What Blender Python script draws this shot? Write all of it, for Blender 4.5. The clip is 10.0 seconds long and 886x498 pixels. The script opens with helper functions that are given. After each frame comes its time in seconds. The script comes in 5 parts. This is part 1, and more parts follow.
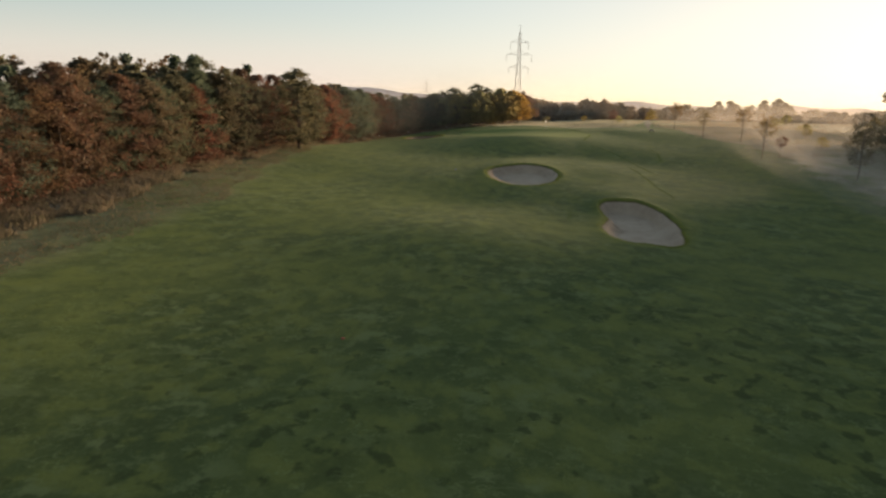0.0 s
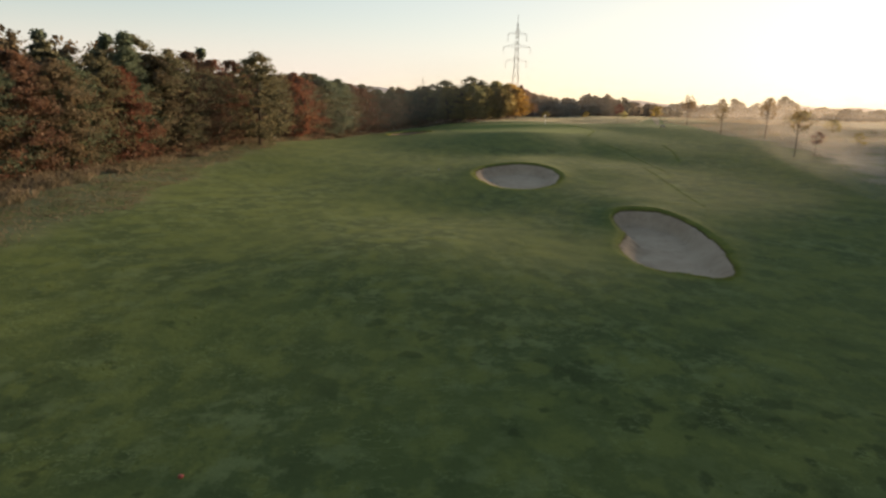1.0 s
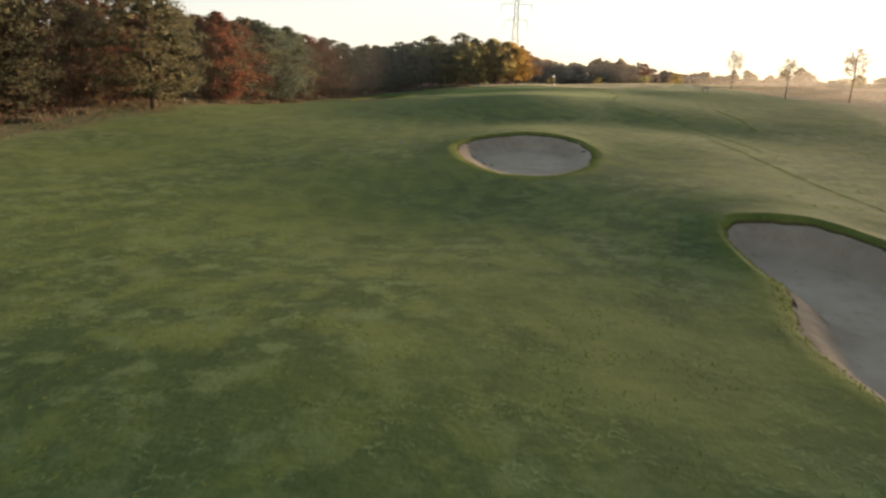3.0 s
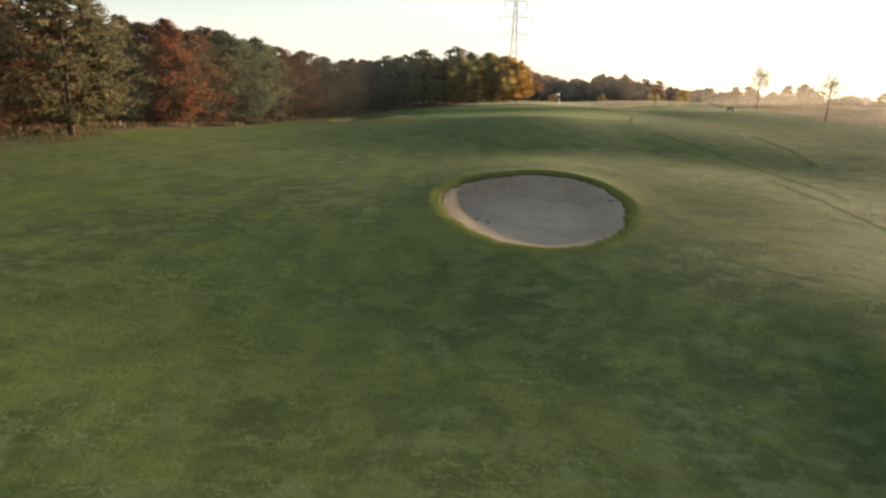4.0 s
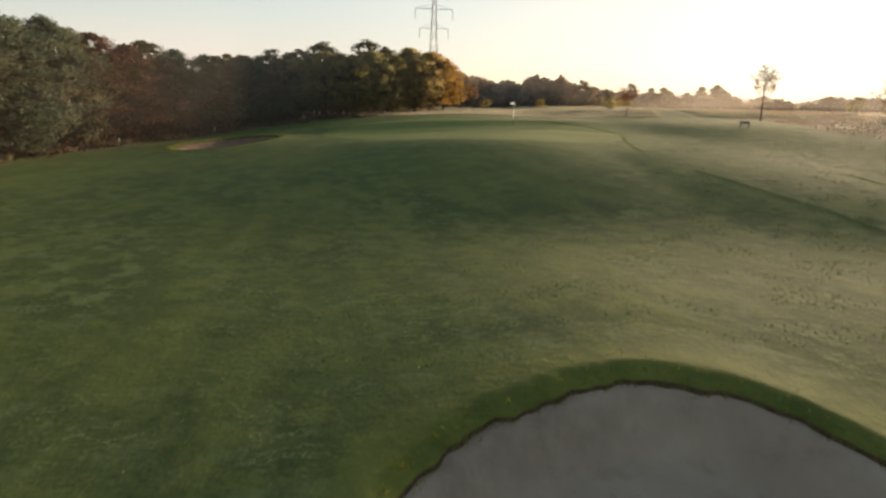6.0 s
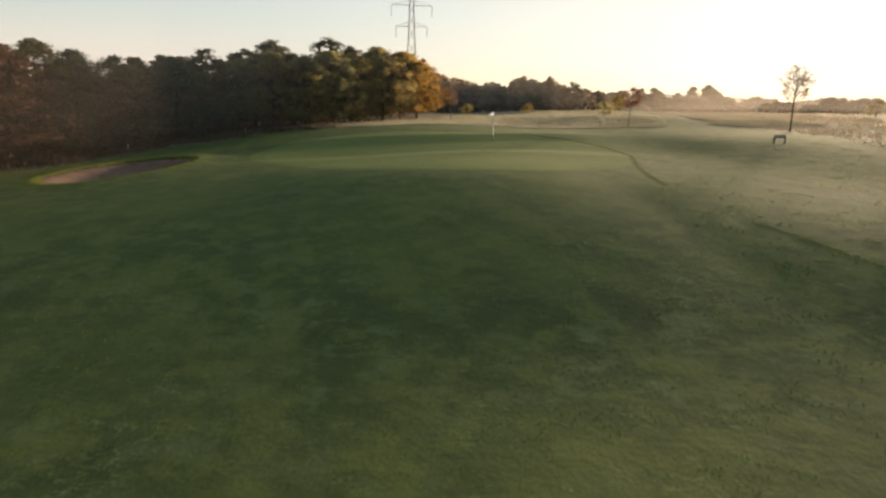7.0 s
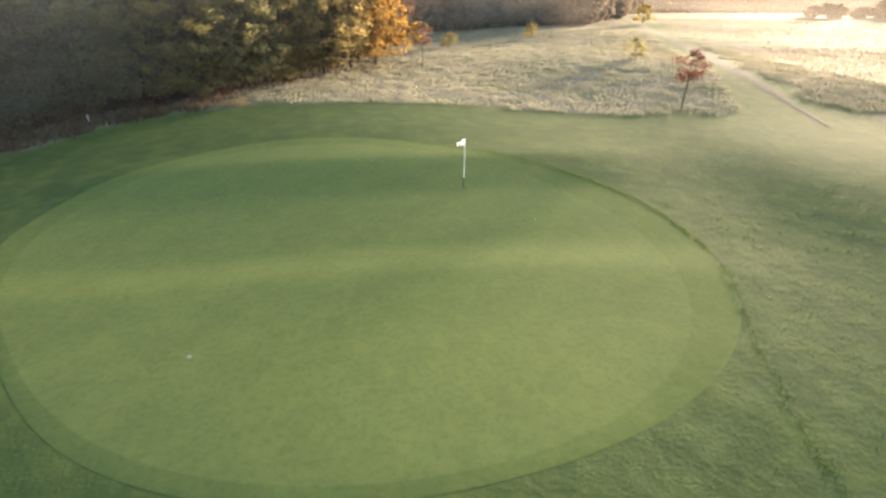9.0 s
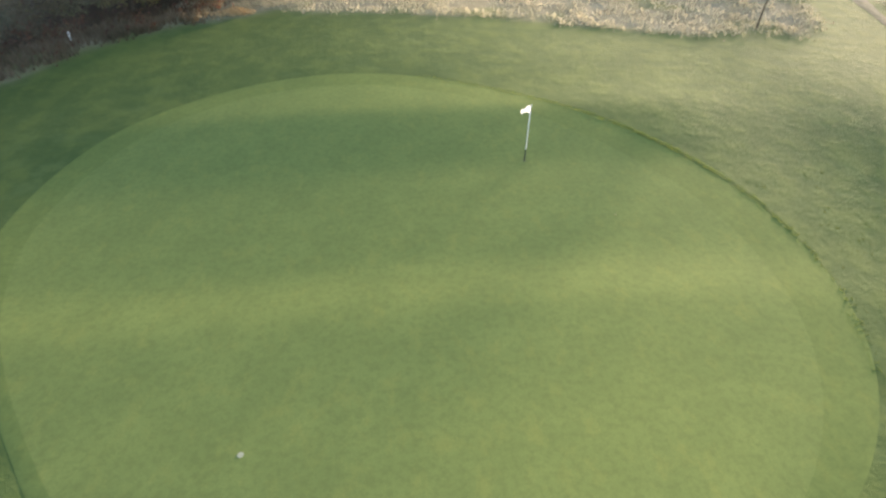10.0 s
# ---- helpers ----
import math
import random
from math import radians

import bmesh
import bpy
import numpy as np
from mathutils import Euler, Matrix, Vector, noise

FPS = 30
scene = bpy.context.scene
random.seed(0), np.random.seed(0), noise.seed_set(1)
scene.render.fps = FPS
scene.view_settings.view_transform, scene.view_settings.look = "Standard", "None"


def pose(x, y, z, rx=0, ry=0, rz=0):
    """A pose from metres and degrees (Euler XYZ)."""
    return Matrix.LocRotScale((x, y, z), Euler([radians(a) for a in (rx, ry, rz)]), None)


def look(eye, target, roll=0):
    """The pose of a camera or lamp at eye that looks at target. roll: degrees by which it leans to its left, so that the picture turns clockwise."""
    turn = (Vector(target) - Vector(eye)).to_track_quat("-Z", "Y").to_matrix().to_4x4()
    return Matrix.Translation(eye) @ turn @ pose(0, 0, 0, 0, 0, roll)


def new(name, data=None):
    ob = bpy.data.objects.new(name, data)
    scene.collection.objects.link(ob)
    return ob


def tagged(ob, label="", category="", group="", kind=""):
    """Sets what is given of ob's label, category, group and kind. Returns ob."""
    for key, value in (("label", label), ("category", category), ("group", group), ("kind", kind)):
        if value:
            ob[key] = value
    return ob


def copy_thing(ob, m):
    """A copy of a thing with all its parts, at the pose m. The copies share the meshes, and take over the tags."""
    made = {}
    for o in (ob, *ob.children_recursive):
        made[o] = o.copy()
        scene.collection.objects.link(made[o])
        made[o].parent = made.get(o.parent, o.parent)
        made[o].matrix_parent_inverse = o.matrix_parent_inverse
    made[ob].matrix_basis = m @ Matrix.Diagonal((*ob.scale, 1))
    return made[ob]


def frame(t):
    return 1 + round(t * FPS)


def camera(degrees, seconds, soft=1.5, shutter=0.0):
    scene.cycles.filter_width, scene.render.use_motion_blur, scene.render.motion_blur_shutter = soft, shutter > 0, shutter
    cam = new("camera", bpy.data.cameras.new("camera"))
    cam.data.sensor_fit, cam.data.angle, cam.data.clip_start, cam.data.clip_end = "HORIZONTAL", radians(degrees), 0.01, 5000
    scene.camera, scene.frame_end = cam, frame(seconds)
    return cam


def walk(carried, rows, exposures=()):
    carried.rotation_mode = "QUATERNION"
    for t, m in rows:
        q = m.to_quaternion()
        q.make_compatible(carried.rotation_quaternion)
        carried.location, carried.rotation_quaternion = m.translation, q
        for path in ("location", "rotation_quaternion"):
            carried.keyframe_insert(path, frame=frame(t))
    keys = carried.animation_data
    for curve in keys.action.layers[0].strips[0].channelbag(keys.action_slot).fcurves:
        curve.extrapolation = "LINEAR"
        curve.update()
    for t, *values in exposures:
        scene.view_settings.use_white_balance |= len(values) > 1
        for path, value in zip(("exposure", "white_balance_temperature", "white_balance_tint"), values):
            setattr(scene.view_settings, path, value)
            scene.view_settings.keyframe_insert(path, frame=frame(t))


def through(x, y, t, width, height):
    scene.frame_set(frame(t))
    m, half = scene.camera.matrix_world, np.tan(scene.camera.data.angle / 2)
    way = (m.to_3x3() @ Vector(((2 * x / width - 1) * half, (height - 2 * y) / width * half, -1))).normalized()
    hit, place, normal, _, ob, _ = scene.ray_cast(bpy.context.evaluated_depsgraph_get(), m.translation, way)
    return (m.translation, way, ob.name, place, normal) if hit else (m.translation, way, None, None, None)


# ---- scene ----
cam = camera(70.3, 10.0, 2.5, 0.15)
PATH = [
    (0, (2.481, 0.113, 6.758), (2.384, 2.058, 6.303), 1.3),
    (0.5, (3.331, 6.335, 6.549), (3.237, 8.28, 6.093), 1.5),
    (1, (3.834, 12.551, 5.648), (3.74, 14.495, 5.19), 1.4),
    (1.5, (4.154, 17.586, 4.87), (4.064, 19.53, 4.41), 1.3),
    (2, (4.047, 23.133, 3.949), (3.956, 25.078, 3.492), 1.2),
    (2.5, (4.073, 29.627, 3.086), (3.986, 31.566, 2.602), 1.4),
    (2.7, (4.354, 32.511, 2.894), (4.269, 34.438, 2.366), 1.4),
    (3.8, (5.142, 45.014, 3.326), (5.069, 46.949, 2.828), 1.6),
    (4, (5.11, 47.436, 3.392), (5.035, 49.375, 2.907), 1.6),
    (4.5, (4.676, 53.78, 3.62), (4.602, 55.72, 3.139), 1.5),
    (5, (4.55, 60.084, 3.649), (4.497, 62.025, 3.17), 1.6),
    (5.5, (4.345, 66.639, 3.714), (4.418, 68.581, 3.239), 1.5),
    (5.7, (4.101, 69.037, 3.829), (4.246, 70.974, 3.353), 1.7),
    (6.8, (6.819, 82.167, 4.566), (7.034, 84.098, 4.093), 1.2),
    (7, (7.389, 84.321, 4.703), (7.608, 86.252, 4.23), 1.1),
    (7.5, (9.04, 90.188, 5.783), (9.258, 92.118, 5.308), 1.0),
    (8, (10.838, 95.693, 7.31), (11.057, 97.616, 6.808), 1.0),
    (8.5, (11.945, 101.488, 8.65), (12.164, 103.367, 8.0), 1.4),
    (9, (12.553, 106.238, 9.924), (12.769, 108.055, 9.115), 1.5),
    (9.5, (11.688, 110.008, 11.188), (11.899, 111.718, 10.173), 1.9),
    (10, (10.882, 111.655, 12.371), (11.094, 113.251, 11.184), 2.4),
]
EXPOSURES = [(0.0, 1.68, 6900, 12), (2.5, 2.07, 6900, 12), (4.5, 2.11, 6900, 12), (5.5, 1.80, 6900, 12), (7.0, 1.72, 6900, 12), (7.5, 1.62, 6900, 12), (8.1, 1.46, 6900, 12), (8.5, 2.52, 6700, 12), (9.0, 3.08, 6400, 12), (9.5, 3.24, 6350, 12), (10.0, 3.30, 6300, 12)]
walk(cam, [(t, look(eye, target, roll)) for t, eye, target, roll in PATH], EXPOSURES)

# ---- world and sun ----
SUN_AZIMUTH, SUN_HEIGHT = 42.0, 5.0          # degrees to the right of +y, degrees above the horizon
world = bpy.data.worlds.new("morning_sky")
scene.world = world
world.use_nodes = True
sky = world.node_tree.nodes.new("ShaderNodeTexSky")
sky.sky_type = "NISHITA"
sky.sun_disc = False
sky.sun_elevation = radians(SUN_HEIGHT)
sky.sun_rotation = radians(SUN_AZIMUTH)
sky.altitude, sky.air_density, sky.dust_density, sky.ozone_density = 60, 0.85, 0.6, 1.6
nodes, links = world.node_tree.nodes, world.node_tree.links
veil = nodes.new("ShaderNodeVectorMath")             # morning haze evens the sky: bright parts near the sun are spread out
veil.operation = "MULTIPLY_ADD"
veil.inputs[1].default_value, veil.inputs[2].default_value = (0.305, 0.312, 0.345), (1.0, 1.0, 1.0)
even = nodes.new("ShaderNodeVectorMath")
even.operation = "DIVIDE"
haze = nodes.new("ShaderNodeHueSaturation")          # and pales it
haze.inputs["Saturation"].default_value = 0.78
links.new(sky.outputs[0], veil.inputs[0])
links.new(sky.outputs[0], even.inputs[0])
links.new(veil.outputs[0], even.inputs[1])
links.new(even.outputs[0], haze.inputs["Color"])
# a pink band of dawn haze along the horizon, away from the sun
way = nodes.new("ShaderNodeTexCoord").outputs["Generated"]
toward = nodes.new("ShaderNodeVectorMath")
toward.operation = "DOT_PRODUCT"
toward.inputs[1].default_value = (math.sin(radians(SUN_AZIMUTH)), math.cos(radians(SUN_AZIMUTH)), 0.0)
height = nodes.new("ShaderNodeSeparateXYZ")
links.new(way, toward.inputs[0])
links.new(way, height.inputs[0])
low, aside, band = nodes.new("ShaderNodeMapRange"), nodes.new("ShaderNodeMapRange"), nodes.new("ShaderNodeMath")
low.interpolation_type = "SMOOTHSTEP"
for node, source, values in ((low, height.outputs["Z"], (0.0, 0.13, 0.70, 0.0)), (aside, toward.outputs["Value"], (0.55, 0.97, 1.0, 0.0))):
    links.new(source, node.inputs[0])
    for i, v in enumerate(values):
        node.inputs[i + 1].default_value = v
band.operation = "MULTIPLY"
links.new(low.outputs[0], band.inputs[0])
links.new(aside.outputs[0], band.inputs[1])
blush = nodes.new("ShaderNodeMix")
blush.data_type = "RGBA"
blush.inputs[7].default_value = (1.88, 1.64, 1.62, 1.0)
links.new(band.outputs[0], blush.inputs[0])
links.new(haze.outputs[0], blush.inputs[6])
links.new(blush.outputs[2], nodes["Background"].inputs[0])
nodes["Background"].inputs[1].default_value = 0.15

sun = new("sun", bpy.data.lights.new("sun", "SUN"))
sun.data.energy, sun.data.angle, sun.data.color = 4.0, radians(8.0), (1.0, 0.77, 0.51)
_a, _h = radians(SUN_AZIMUTH), radians(SUN_HEIGHT)
sun.matrix_world = look((0, 0, 0), (-math.sin(_a) * math.cos(_h), -math.cos(_a) * math.cos(_h), -math.sin(_h)))

# ---- small builders ----
def mesh_of(name, verts, faces, smooth=False):
    """A mesh from an array of points and an array (or list) of faces."""
    me = bpy.data.meshes.new(name)
    me.from_pydata([tuple(v) for v in verts], [], [tuple(int(i) for i in f) for f in faces])
    if smooth:
        me.polygons.foreach_set("use_smooth", [True] * len(me.polygons))
    me.update()
    return me


def quick_mesh(name, verts, k):
    """A mesh of loose faces with k corners each, straight from an (n * k, 3) array."""
    verts = np.ascontiguousarray(verts, dtype=np.float32).reshape(-1, 3)
    n = len(verts) // k
    me = bpy.data.meshes.new(name)
    me.vertices.add(n * k)
    me.vertices.foreach_set("co", verts.ravel())
    me.loops.add(n * k)
    me.loops.foreach_set("vertex_index", np.arange(n * k, dtype=np.int32))
    me.polygons.add(n)
    me.polygons.foreach_set("loop_start", np.arange(0, n * k, k, dtype=np.int32))
    me.update(calc_edges=True)
    return me


def put(name, me, material, parent=None, label="", category="", group="", kind=""):
    ob = new(name, me)
    if material is not None:
        me.materials.clear()
        me.materials.append(material)
    ob.parent = parent
    return tagged(ob, label, category, group, kind)


def part(name, bm, material, parent, label=""):
    me = bpy.data.meshes.new(name)
    bm.to_mesh(me)
    bm.free()
    return put(name, me, material, parent, label)


def empty(name, x, y, z, turn=0.0, label="", category="", group="", kind=""):
    ob = new(name)
    ob.matrix_basis = pose(x, y, z, 0, 0, turn)
    return tagged(ob, label, category, group, kind)


def rod(bm, a, b, r0, r1=None, sides=6):
    """A tapered rod between two points."""
    a, b = Vector(a), Vector(b)
    r1 = r0 if r1 is None else r1
    q = (b - a).to_track_quat("Z", "Y").to_matrix()
    rings = []
    for p, r in ((a, r0), (b, r1)):
        rings.append([bm.verts.new(p + q @ Vector((r * math.cos(2 * math.pi * i / sides), r * math.sin(2 * math.pi * i / sides), 0))) for i in range(sides)])
    for i in range(sides):
        bm.faces.new((rings[0][i], rings[0][(i + 1) % sides], rings[1][(i + 1) % sides], rings[1][i]))
    bm.faces.new(rings[0][::-1])
    bm.faces.new(rings[1])


def slab(bm, centre, size, turn=0.0, bevel=0.0):
    """A box with softened edges."""
    made = bmesh.ops.create_cube(bm, size=1.0, matrix=pose(*centre, 0, 0, turn) @ Matrix.Diagonal((*size, 1)))
    if bevel:
        edges = list({e for v in made["verts"] for e in v.link_edges})
        bmesh.ops.bevel(bm, geom=edges, offset=bevel, segments=1, affect="EDGES")


# ---- materials ----
class Nodes:
    """Short hand for a material's node tree."""

    def __init__(self, name):
        self.material = bpy.data.materials.new(name)
        self.material.use_nodes = True
        self.tree = self.material.node_tree
        self.bsdf = self.tree.nodes["Principled BSDF"]
        self.where = self.add("ShaderNodeNewGeometry").outputs["Position"]

    def add(self, kind, **sockets):
        node = self.tree.nodes.new(kind)
        for key, value in sockets.items():
            self.put(value, node.inputs[key.replace("_", " ")])
        return node

    def put(self, value, socket):
        if hasattr(value, "is_output"):
            self.tree.links.new(value, socket)
        else:
            socket.default_value = value

    def noise(self, scale, detail=3.0, stretch=None, roughness=0.55):
        place = self.where
        if stretch:
            place = self.add("ShaderNodeMapping", Vector=self.where, Scale=stretch).outputs[0]
        return self.add("ShaderNodeTexNoise", Vector=place, Scale=scale, Detail=detail, Roughness=roughness).outputs["Fac"]

    def ramp(self, value, low, high, a=0.0, b=1.0):
        node = self.add("ShaderNodeMapRange")
        for i, v in enumerate((value, low, high, a, b)):
            self.put(v, node.inputs[i])
        return node.outputs[0]

    def mix(self, fac, a, b):
        node = self.tree.nodes.new("ShaderNodeMix")
        node.data_type = "RGBA"
        self.put(fac, node.inputs[0])
        for value, socket in ((a, node.inputs[6]), (b, node.inputs[7])):
            self.put((*value, 1.0) if isinstance(value, tuple) and len(value) == 3 else value, socket)
        return node.outputs[2]

    def math(self, op, a, b):
        node = self.tree.nodes.new("ShaderNodeMath")
        node.operation = op
        self.put(a, node.inputs[0])
        self.put(b, node.inputs[1])
        return node.outputs[0]

    def attribute(self, name):
        node = self.tree.nodes.new("ShaderNodeAttribute")
        node.attribute_name = name
        return node.outputs["Fac"]

    def finish(self, colour, roughness=0.9, specular=0.2, height=None, strength=0.3, distance=0.05, metallic=0.0, dew=0.0):
        self.put((*colour, 1.0) if isinstance(colour, tuple) and len(colour) == 3 else colour, self.bsdf.inputs["Base Color"])
        self.put(roughness, self.bsdf.inputs["Roughness"])
        self.put(metallic, self.bsdf.inputs["Metallic"])
        self.put(specular, self.bsdf.inputs["Specular IOR Level"])
        if dew:                                      # fuzz of dew drops on blades and leaves
            self.put(dew, self.bsdf.inputs["Sheen Weight"])
            self.put(0.55, self.bsdf.inputs["Sheen Roughness"])
            self.put((0.76, 0.82, 0.34, 1.0), self.bsdf.inputs["Sheen Tint"])
        if height is not None:
            node = self.add("ShaderNodeBump", Height=height, Strength=strength, Distance=distance)
            self.put(node.outputs[0], self.bsdf.inputs["Normal"])
        return self.material


def leaf_material(name, dark, light, rare, through=0.43):
    """Leaves: colour varies leaf by leaf, branch by branch and tree by tree; some light passes through."""
    n = Nodes(name)
    one = n.add("ShaderNodeNewGeometry").outputs["Random Per Island"]
    tree_random = n.add("ShaderNodeObjectInfo").outputs["Random"]
    patch = n.noise(0.55, 2.0)
    c = n.mix(n.ramp(patch, 0.35, 0.68), dark, light)
    c = n.mix(n.ramp(one, 0.8, 1.0, 0.0, 0.6), c, rare)
    hue = n.add("ShaderNodeHueSaturation", Color=c, Hue=n.ramp(tree_random, 0, 1, 0.482, 0.515), Saturation=n.ramp(tree_random, 1, 0, 0.8, 1.1), Value=n.ramp(one, 0, 1, 0.82, 1.2)).outputs[0]
    n.finish(hue, 0.65, 0.2, dew=0.12)
    glow = n.add("ShaderNodeBsdfTranslucent", Color=hue).outputs[0]
    both = n.add("ShaderNodeMixShader", Fac=through)
    n.put(n.bsdf.outputs[0], both.inputs[1])
    n.put(glow, both.inputs[2])
    n.put(both.outputs[0], n.tree.nodes["Material Output"].inputs["Surface"])
    return n.material


def grass_blades(name, low, high, rare):
    n = Nodes(name)
    one = n.add("ShaderNodeNewGeometry").outputs["Random Per Island"]
    c = n.mix(n.ramp(n.noise(0.35, 3.0), 0.38, 0.64), low, high)
    c = n.mix(n.ramp(one, 0.55, 1.0), c, rare)
    n.finish(c, 0.8, 0.15)
    glow = n.add("ShaderNodeBsdfTranslucent", Color=c).outputs[0]
    both = n.add("ShaderNodeMixShader", Fac=0.45)
    n.put(n.bsdf.outputs[0], both.inputs[1])
    n.put(glow, both.inputs[2])
    n.put(both.outputs[0], n.tree.nodes["Material Output"].inputs["Surface"])
    return n.material


def turf(name, dark, mid, light, dew, far=False):
    """Mown turf: broad tone, mottling, dewy streaks and fine blades."""
    n = Nodes(name)
    broad = n.noise(0.11, 4.0)
    mottle = n.noise(0.85, 4.0, (1.0, 0.9, 1.0), 0.6)
    streak = n.noise(1.0, 5.0, (1.0, 1.0, 1.0), 0.62)
    fine = n.noise(9.0, 4.0, roughness=0.7)
    c = n.mix(n.ramp(broad, 0.36, 0.64), dark, mid)
    blotch = n.noise(0.42, 7.0, (1.05, 0.9, 1.0), 0.66)
    c = n.mix(n.ramp(blotch, 0.50, 0.66), c, light)
    c = n.mix(n.ramp(blotch, 0.46, 0.34, 0.0, 0.6), c, tuple(v * 0.72 for v in dark))
    c = n.mix(n.ramp(mottle, 0.50, 0.62, 0.0, 0.75), c, light)
    c = n.mix(n.math("MULTIPLY", n.ramp(streak, 0.51, 0.63), n.ramp(broad, 0.64, 0.40)), c, dew)
    spots = n.math("ADD", n.noise(1.15, 3.0, (1.0, 0.9, 1.0), 0.5), n.ramp(n.noise(0.06, 2.0), 0.4, 0.6, 0.0, 0.12))
    c = n.mix(n.math("MULTIPLY", n.ramp(spots, 0.44, 0.375, 0.0, 0.8), n.ramp(n.attribute("trodden"), 0.0, 1.0, 0.12, 1.0)), c, tuple(v * 0.58 for v in dark))
    bent = n.noise(1.5, 3.0, (0.75, 1.5, 1.0), 0.6)          # thin curved ridges of wet, bent grass
    ridge = n.ramp(n.math("ABSOLUTE", n.math("SUBTRACT", bent, 0.5), 0.0), 0.0, 0.022, 1.0, 0.0)
    ridge = n.math("MULTIPLY", ridge, n.ramp(n.noise(0.55, 4.0, roughness=0.65), 0.47, 0.60, 0.0, 0.8))
    kept = n.attribute("kept")
    c = n.mix(n.math("MULTIPLY", ridge, n.ramp(kept, 0.0, 1.0, 1.0, 0.25)), c, tuple(v * 1.25 for v in dew))
    c = n.mix(n.ramp(fine, 0.3, 0.75, 0.0, 0.25), c, dark)
    c = n.mix(n.math("MULTIPLY", kept, 0.70), c, n.mix(n.ramp(mottle, 0.38, 0.62), (0.059, 0.092, 0.030), (0.083, 0.115, 0.035)))
    return n, c, fine, n.math("ADD", mottle, n.math("MULTIPLY", ridge, 0.25))


def ground_material():
    n, c, fine, mottle = turf("mown_grass", (0.056, 0.078, 0.029), (0.087, 0.109, 0.033), (0.120, 0.139, 0.039), (0.122, 0.149, 0.060))
    hay = n.mix(n.ramp(n.noise(0.5, 4.0), 0.35, 0.65), (0.185, 0.160, 0.108), (0.255, 0.222, 0.155))
    hay = n.mix(n.ramp(n.noise(0.22, 3.0), 0.5, 0.66), hay, (0.12, 0.135, 0.055))
    c = n.mix(n.attribute("tall"), c, hay)
    c = n.mix(n.attribute("litter"), c, n.mix(n.ramp(mottle, 0.35, 0.65), (0.045, 0.028, 0.016), (0.10, 0.055, 0.026)))
    fields = n.add("ShaderNodeTexVoronoi", Vector=n.where, Scale=0.0055).outputs["Color"]
    tone = n.add("ShaderNodeSeparateColor", Color=fields).outputs[0]
    land_far = n.mix(n.ramp(tone, 0.2, 0.8), (0.085, 0.10, 0.055), (0.21, 0.20, 0.13))
    c = n.mix(n.attribute("far"), c, land_far)
    # lips yellower: longer grass, and the low sun on it put into colour
    c = n.mix(n.attribute("lip"), c, n.mix(n.ramp(mottle, 0.35, 0.65), (0.078, 0.098, 0.024), (0.140, 0.150, 0.034)))
    clumps = n.noise(2.6, 5.0, roughness=0.6)
    height = n.math("ADD", n.math("MULTIPLY", fine, 0.6), n.math("ADD", n.math("MULTIPLY", mottle, 2.0), n.math("MULTIPLY", clumps, 1.0)))
    return n.finish(c, 0.92, 0.06, height, 0.24, 0.06, 0.0, 0.016)


def green_material(name, dark, light):
    n = Nodes(name)
    turned = n.add("ShaderNodeMapping", Vector=n.where, Rotation=(0.0, 0.0, 0.72)).outputs[0]
    stripe = n.add("ShaderNodeTexWave", Vector=turned, Scale=0.11, Distortion=1.2, Detail=2.0).outputs["Fac"]
    patch = n.noise(0.9, 5.0, roughness=0.65)
    fine = n.noise(26.0, 3.0, roughness=0.7)
    c = n.mix(n.ramp(stripe, 0.1, 0.9, 0.40, 0.60), dark, light)
    c = n.mix(n.ramp(patch, 0.45, 0.75, 0.0, 0.5), c, tuple(v * 1.18 for v in light))
    c = n.mix(n.ramp(n.noise(5.5, 4.0, roughness=0.7), 0.44, 0.64, 0.0, 0.40), c, tuple(v * 0.74 for v in dark))      # worn and thicker spots
    c = n.mix(n.ramp(n.noise(2.1, 5.0, (1.0, 0.6, 1.0), 0.68), 0.53, 0.68, 0.0, 0.45), c, (light[0] * 1.22, light[1] * 1.08, light[2]))
    c = n.mix(n.ramp(fine, 0.35, 0.7, 0.0, 0.30), c, tuple(v * 0.6 for v in dark))
    return n.finish(c, 0.95, 0.04, fine, 0.15, 0.015, 0.0, 0.02)


def sand_material(name="bunker_sand", dry=(0.43, 0.350, 0.262), moist=(0.36, 0.286, 0.212), damp=(0.22, 0.160, 0.115)):
    n = Nodes(name)
    broad = n.noise(0.6, 4.0)
    grain = n.noise(45.0, 3.0, roughness=0.8)
    raked = n.noise(4.0, 3.0, (0.5, 2.5, 1.0))
    c = n.mix(n.ramp(broad, 0.35, 0.68), moist, dry)
    c = n.mix(n.ramp(n.noise(2.3, 4.0), 0.60, 0.74, 0.0, 0.55), c, damp)
    c = n.mix(n.ramp(n.noise(0.85, 5.0, roughness=0.7), 0.56, 0.70, 0.0, 0.5), c, damp)
    # margin: damp edge, darkened further so the sunlit rim looks dimmer
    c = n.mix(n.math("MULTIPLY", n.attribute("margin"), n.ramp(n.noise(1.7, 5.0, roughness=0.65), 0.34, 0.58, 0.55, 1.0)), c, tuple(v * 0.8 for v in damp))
    c = n.mix(n.ramp(grain, 0.3, 0.7, 0.0, 0.18), c, damp)
    return n.finish(c, 0.95, 0.1, n.math("ADD", grain, n.math("MULTIPLY", raked, 2.5)), 0.35, 0.03)


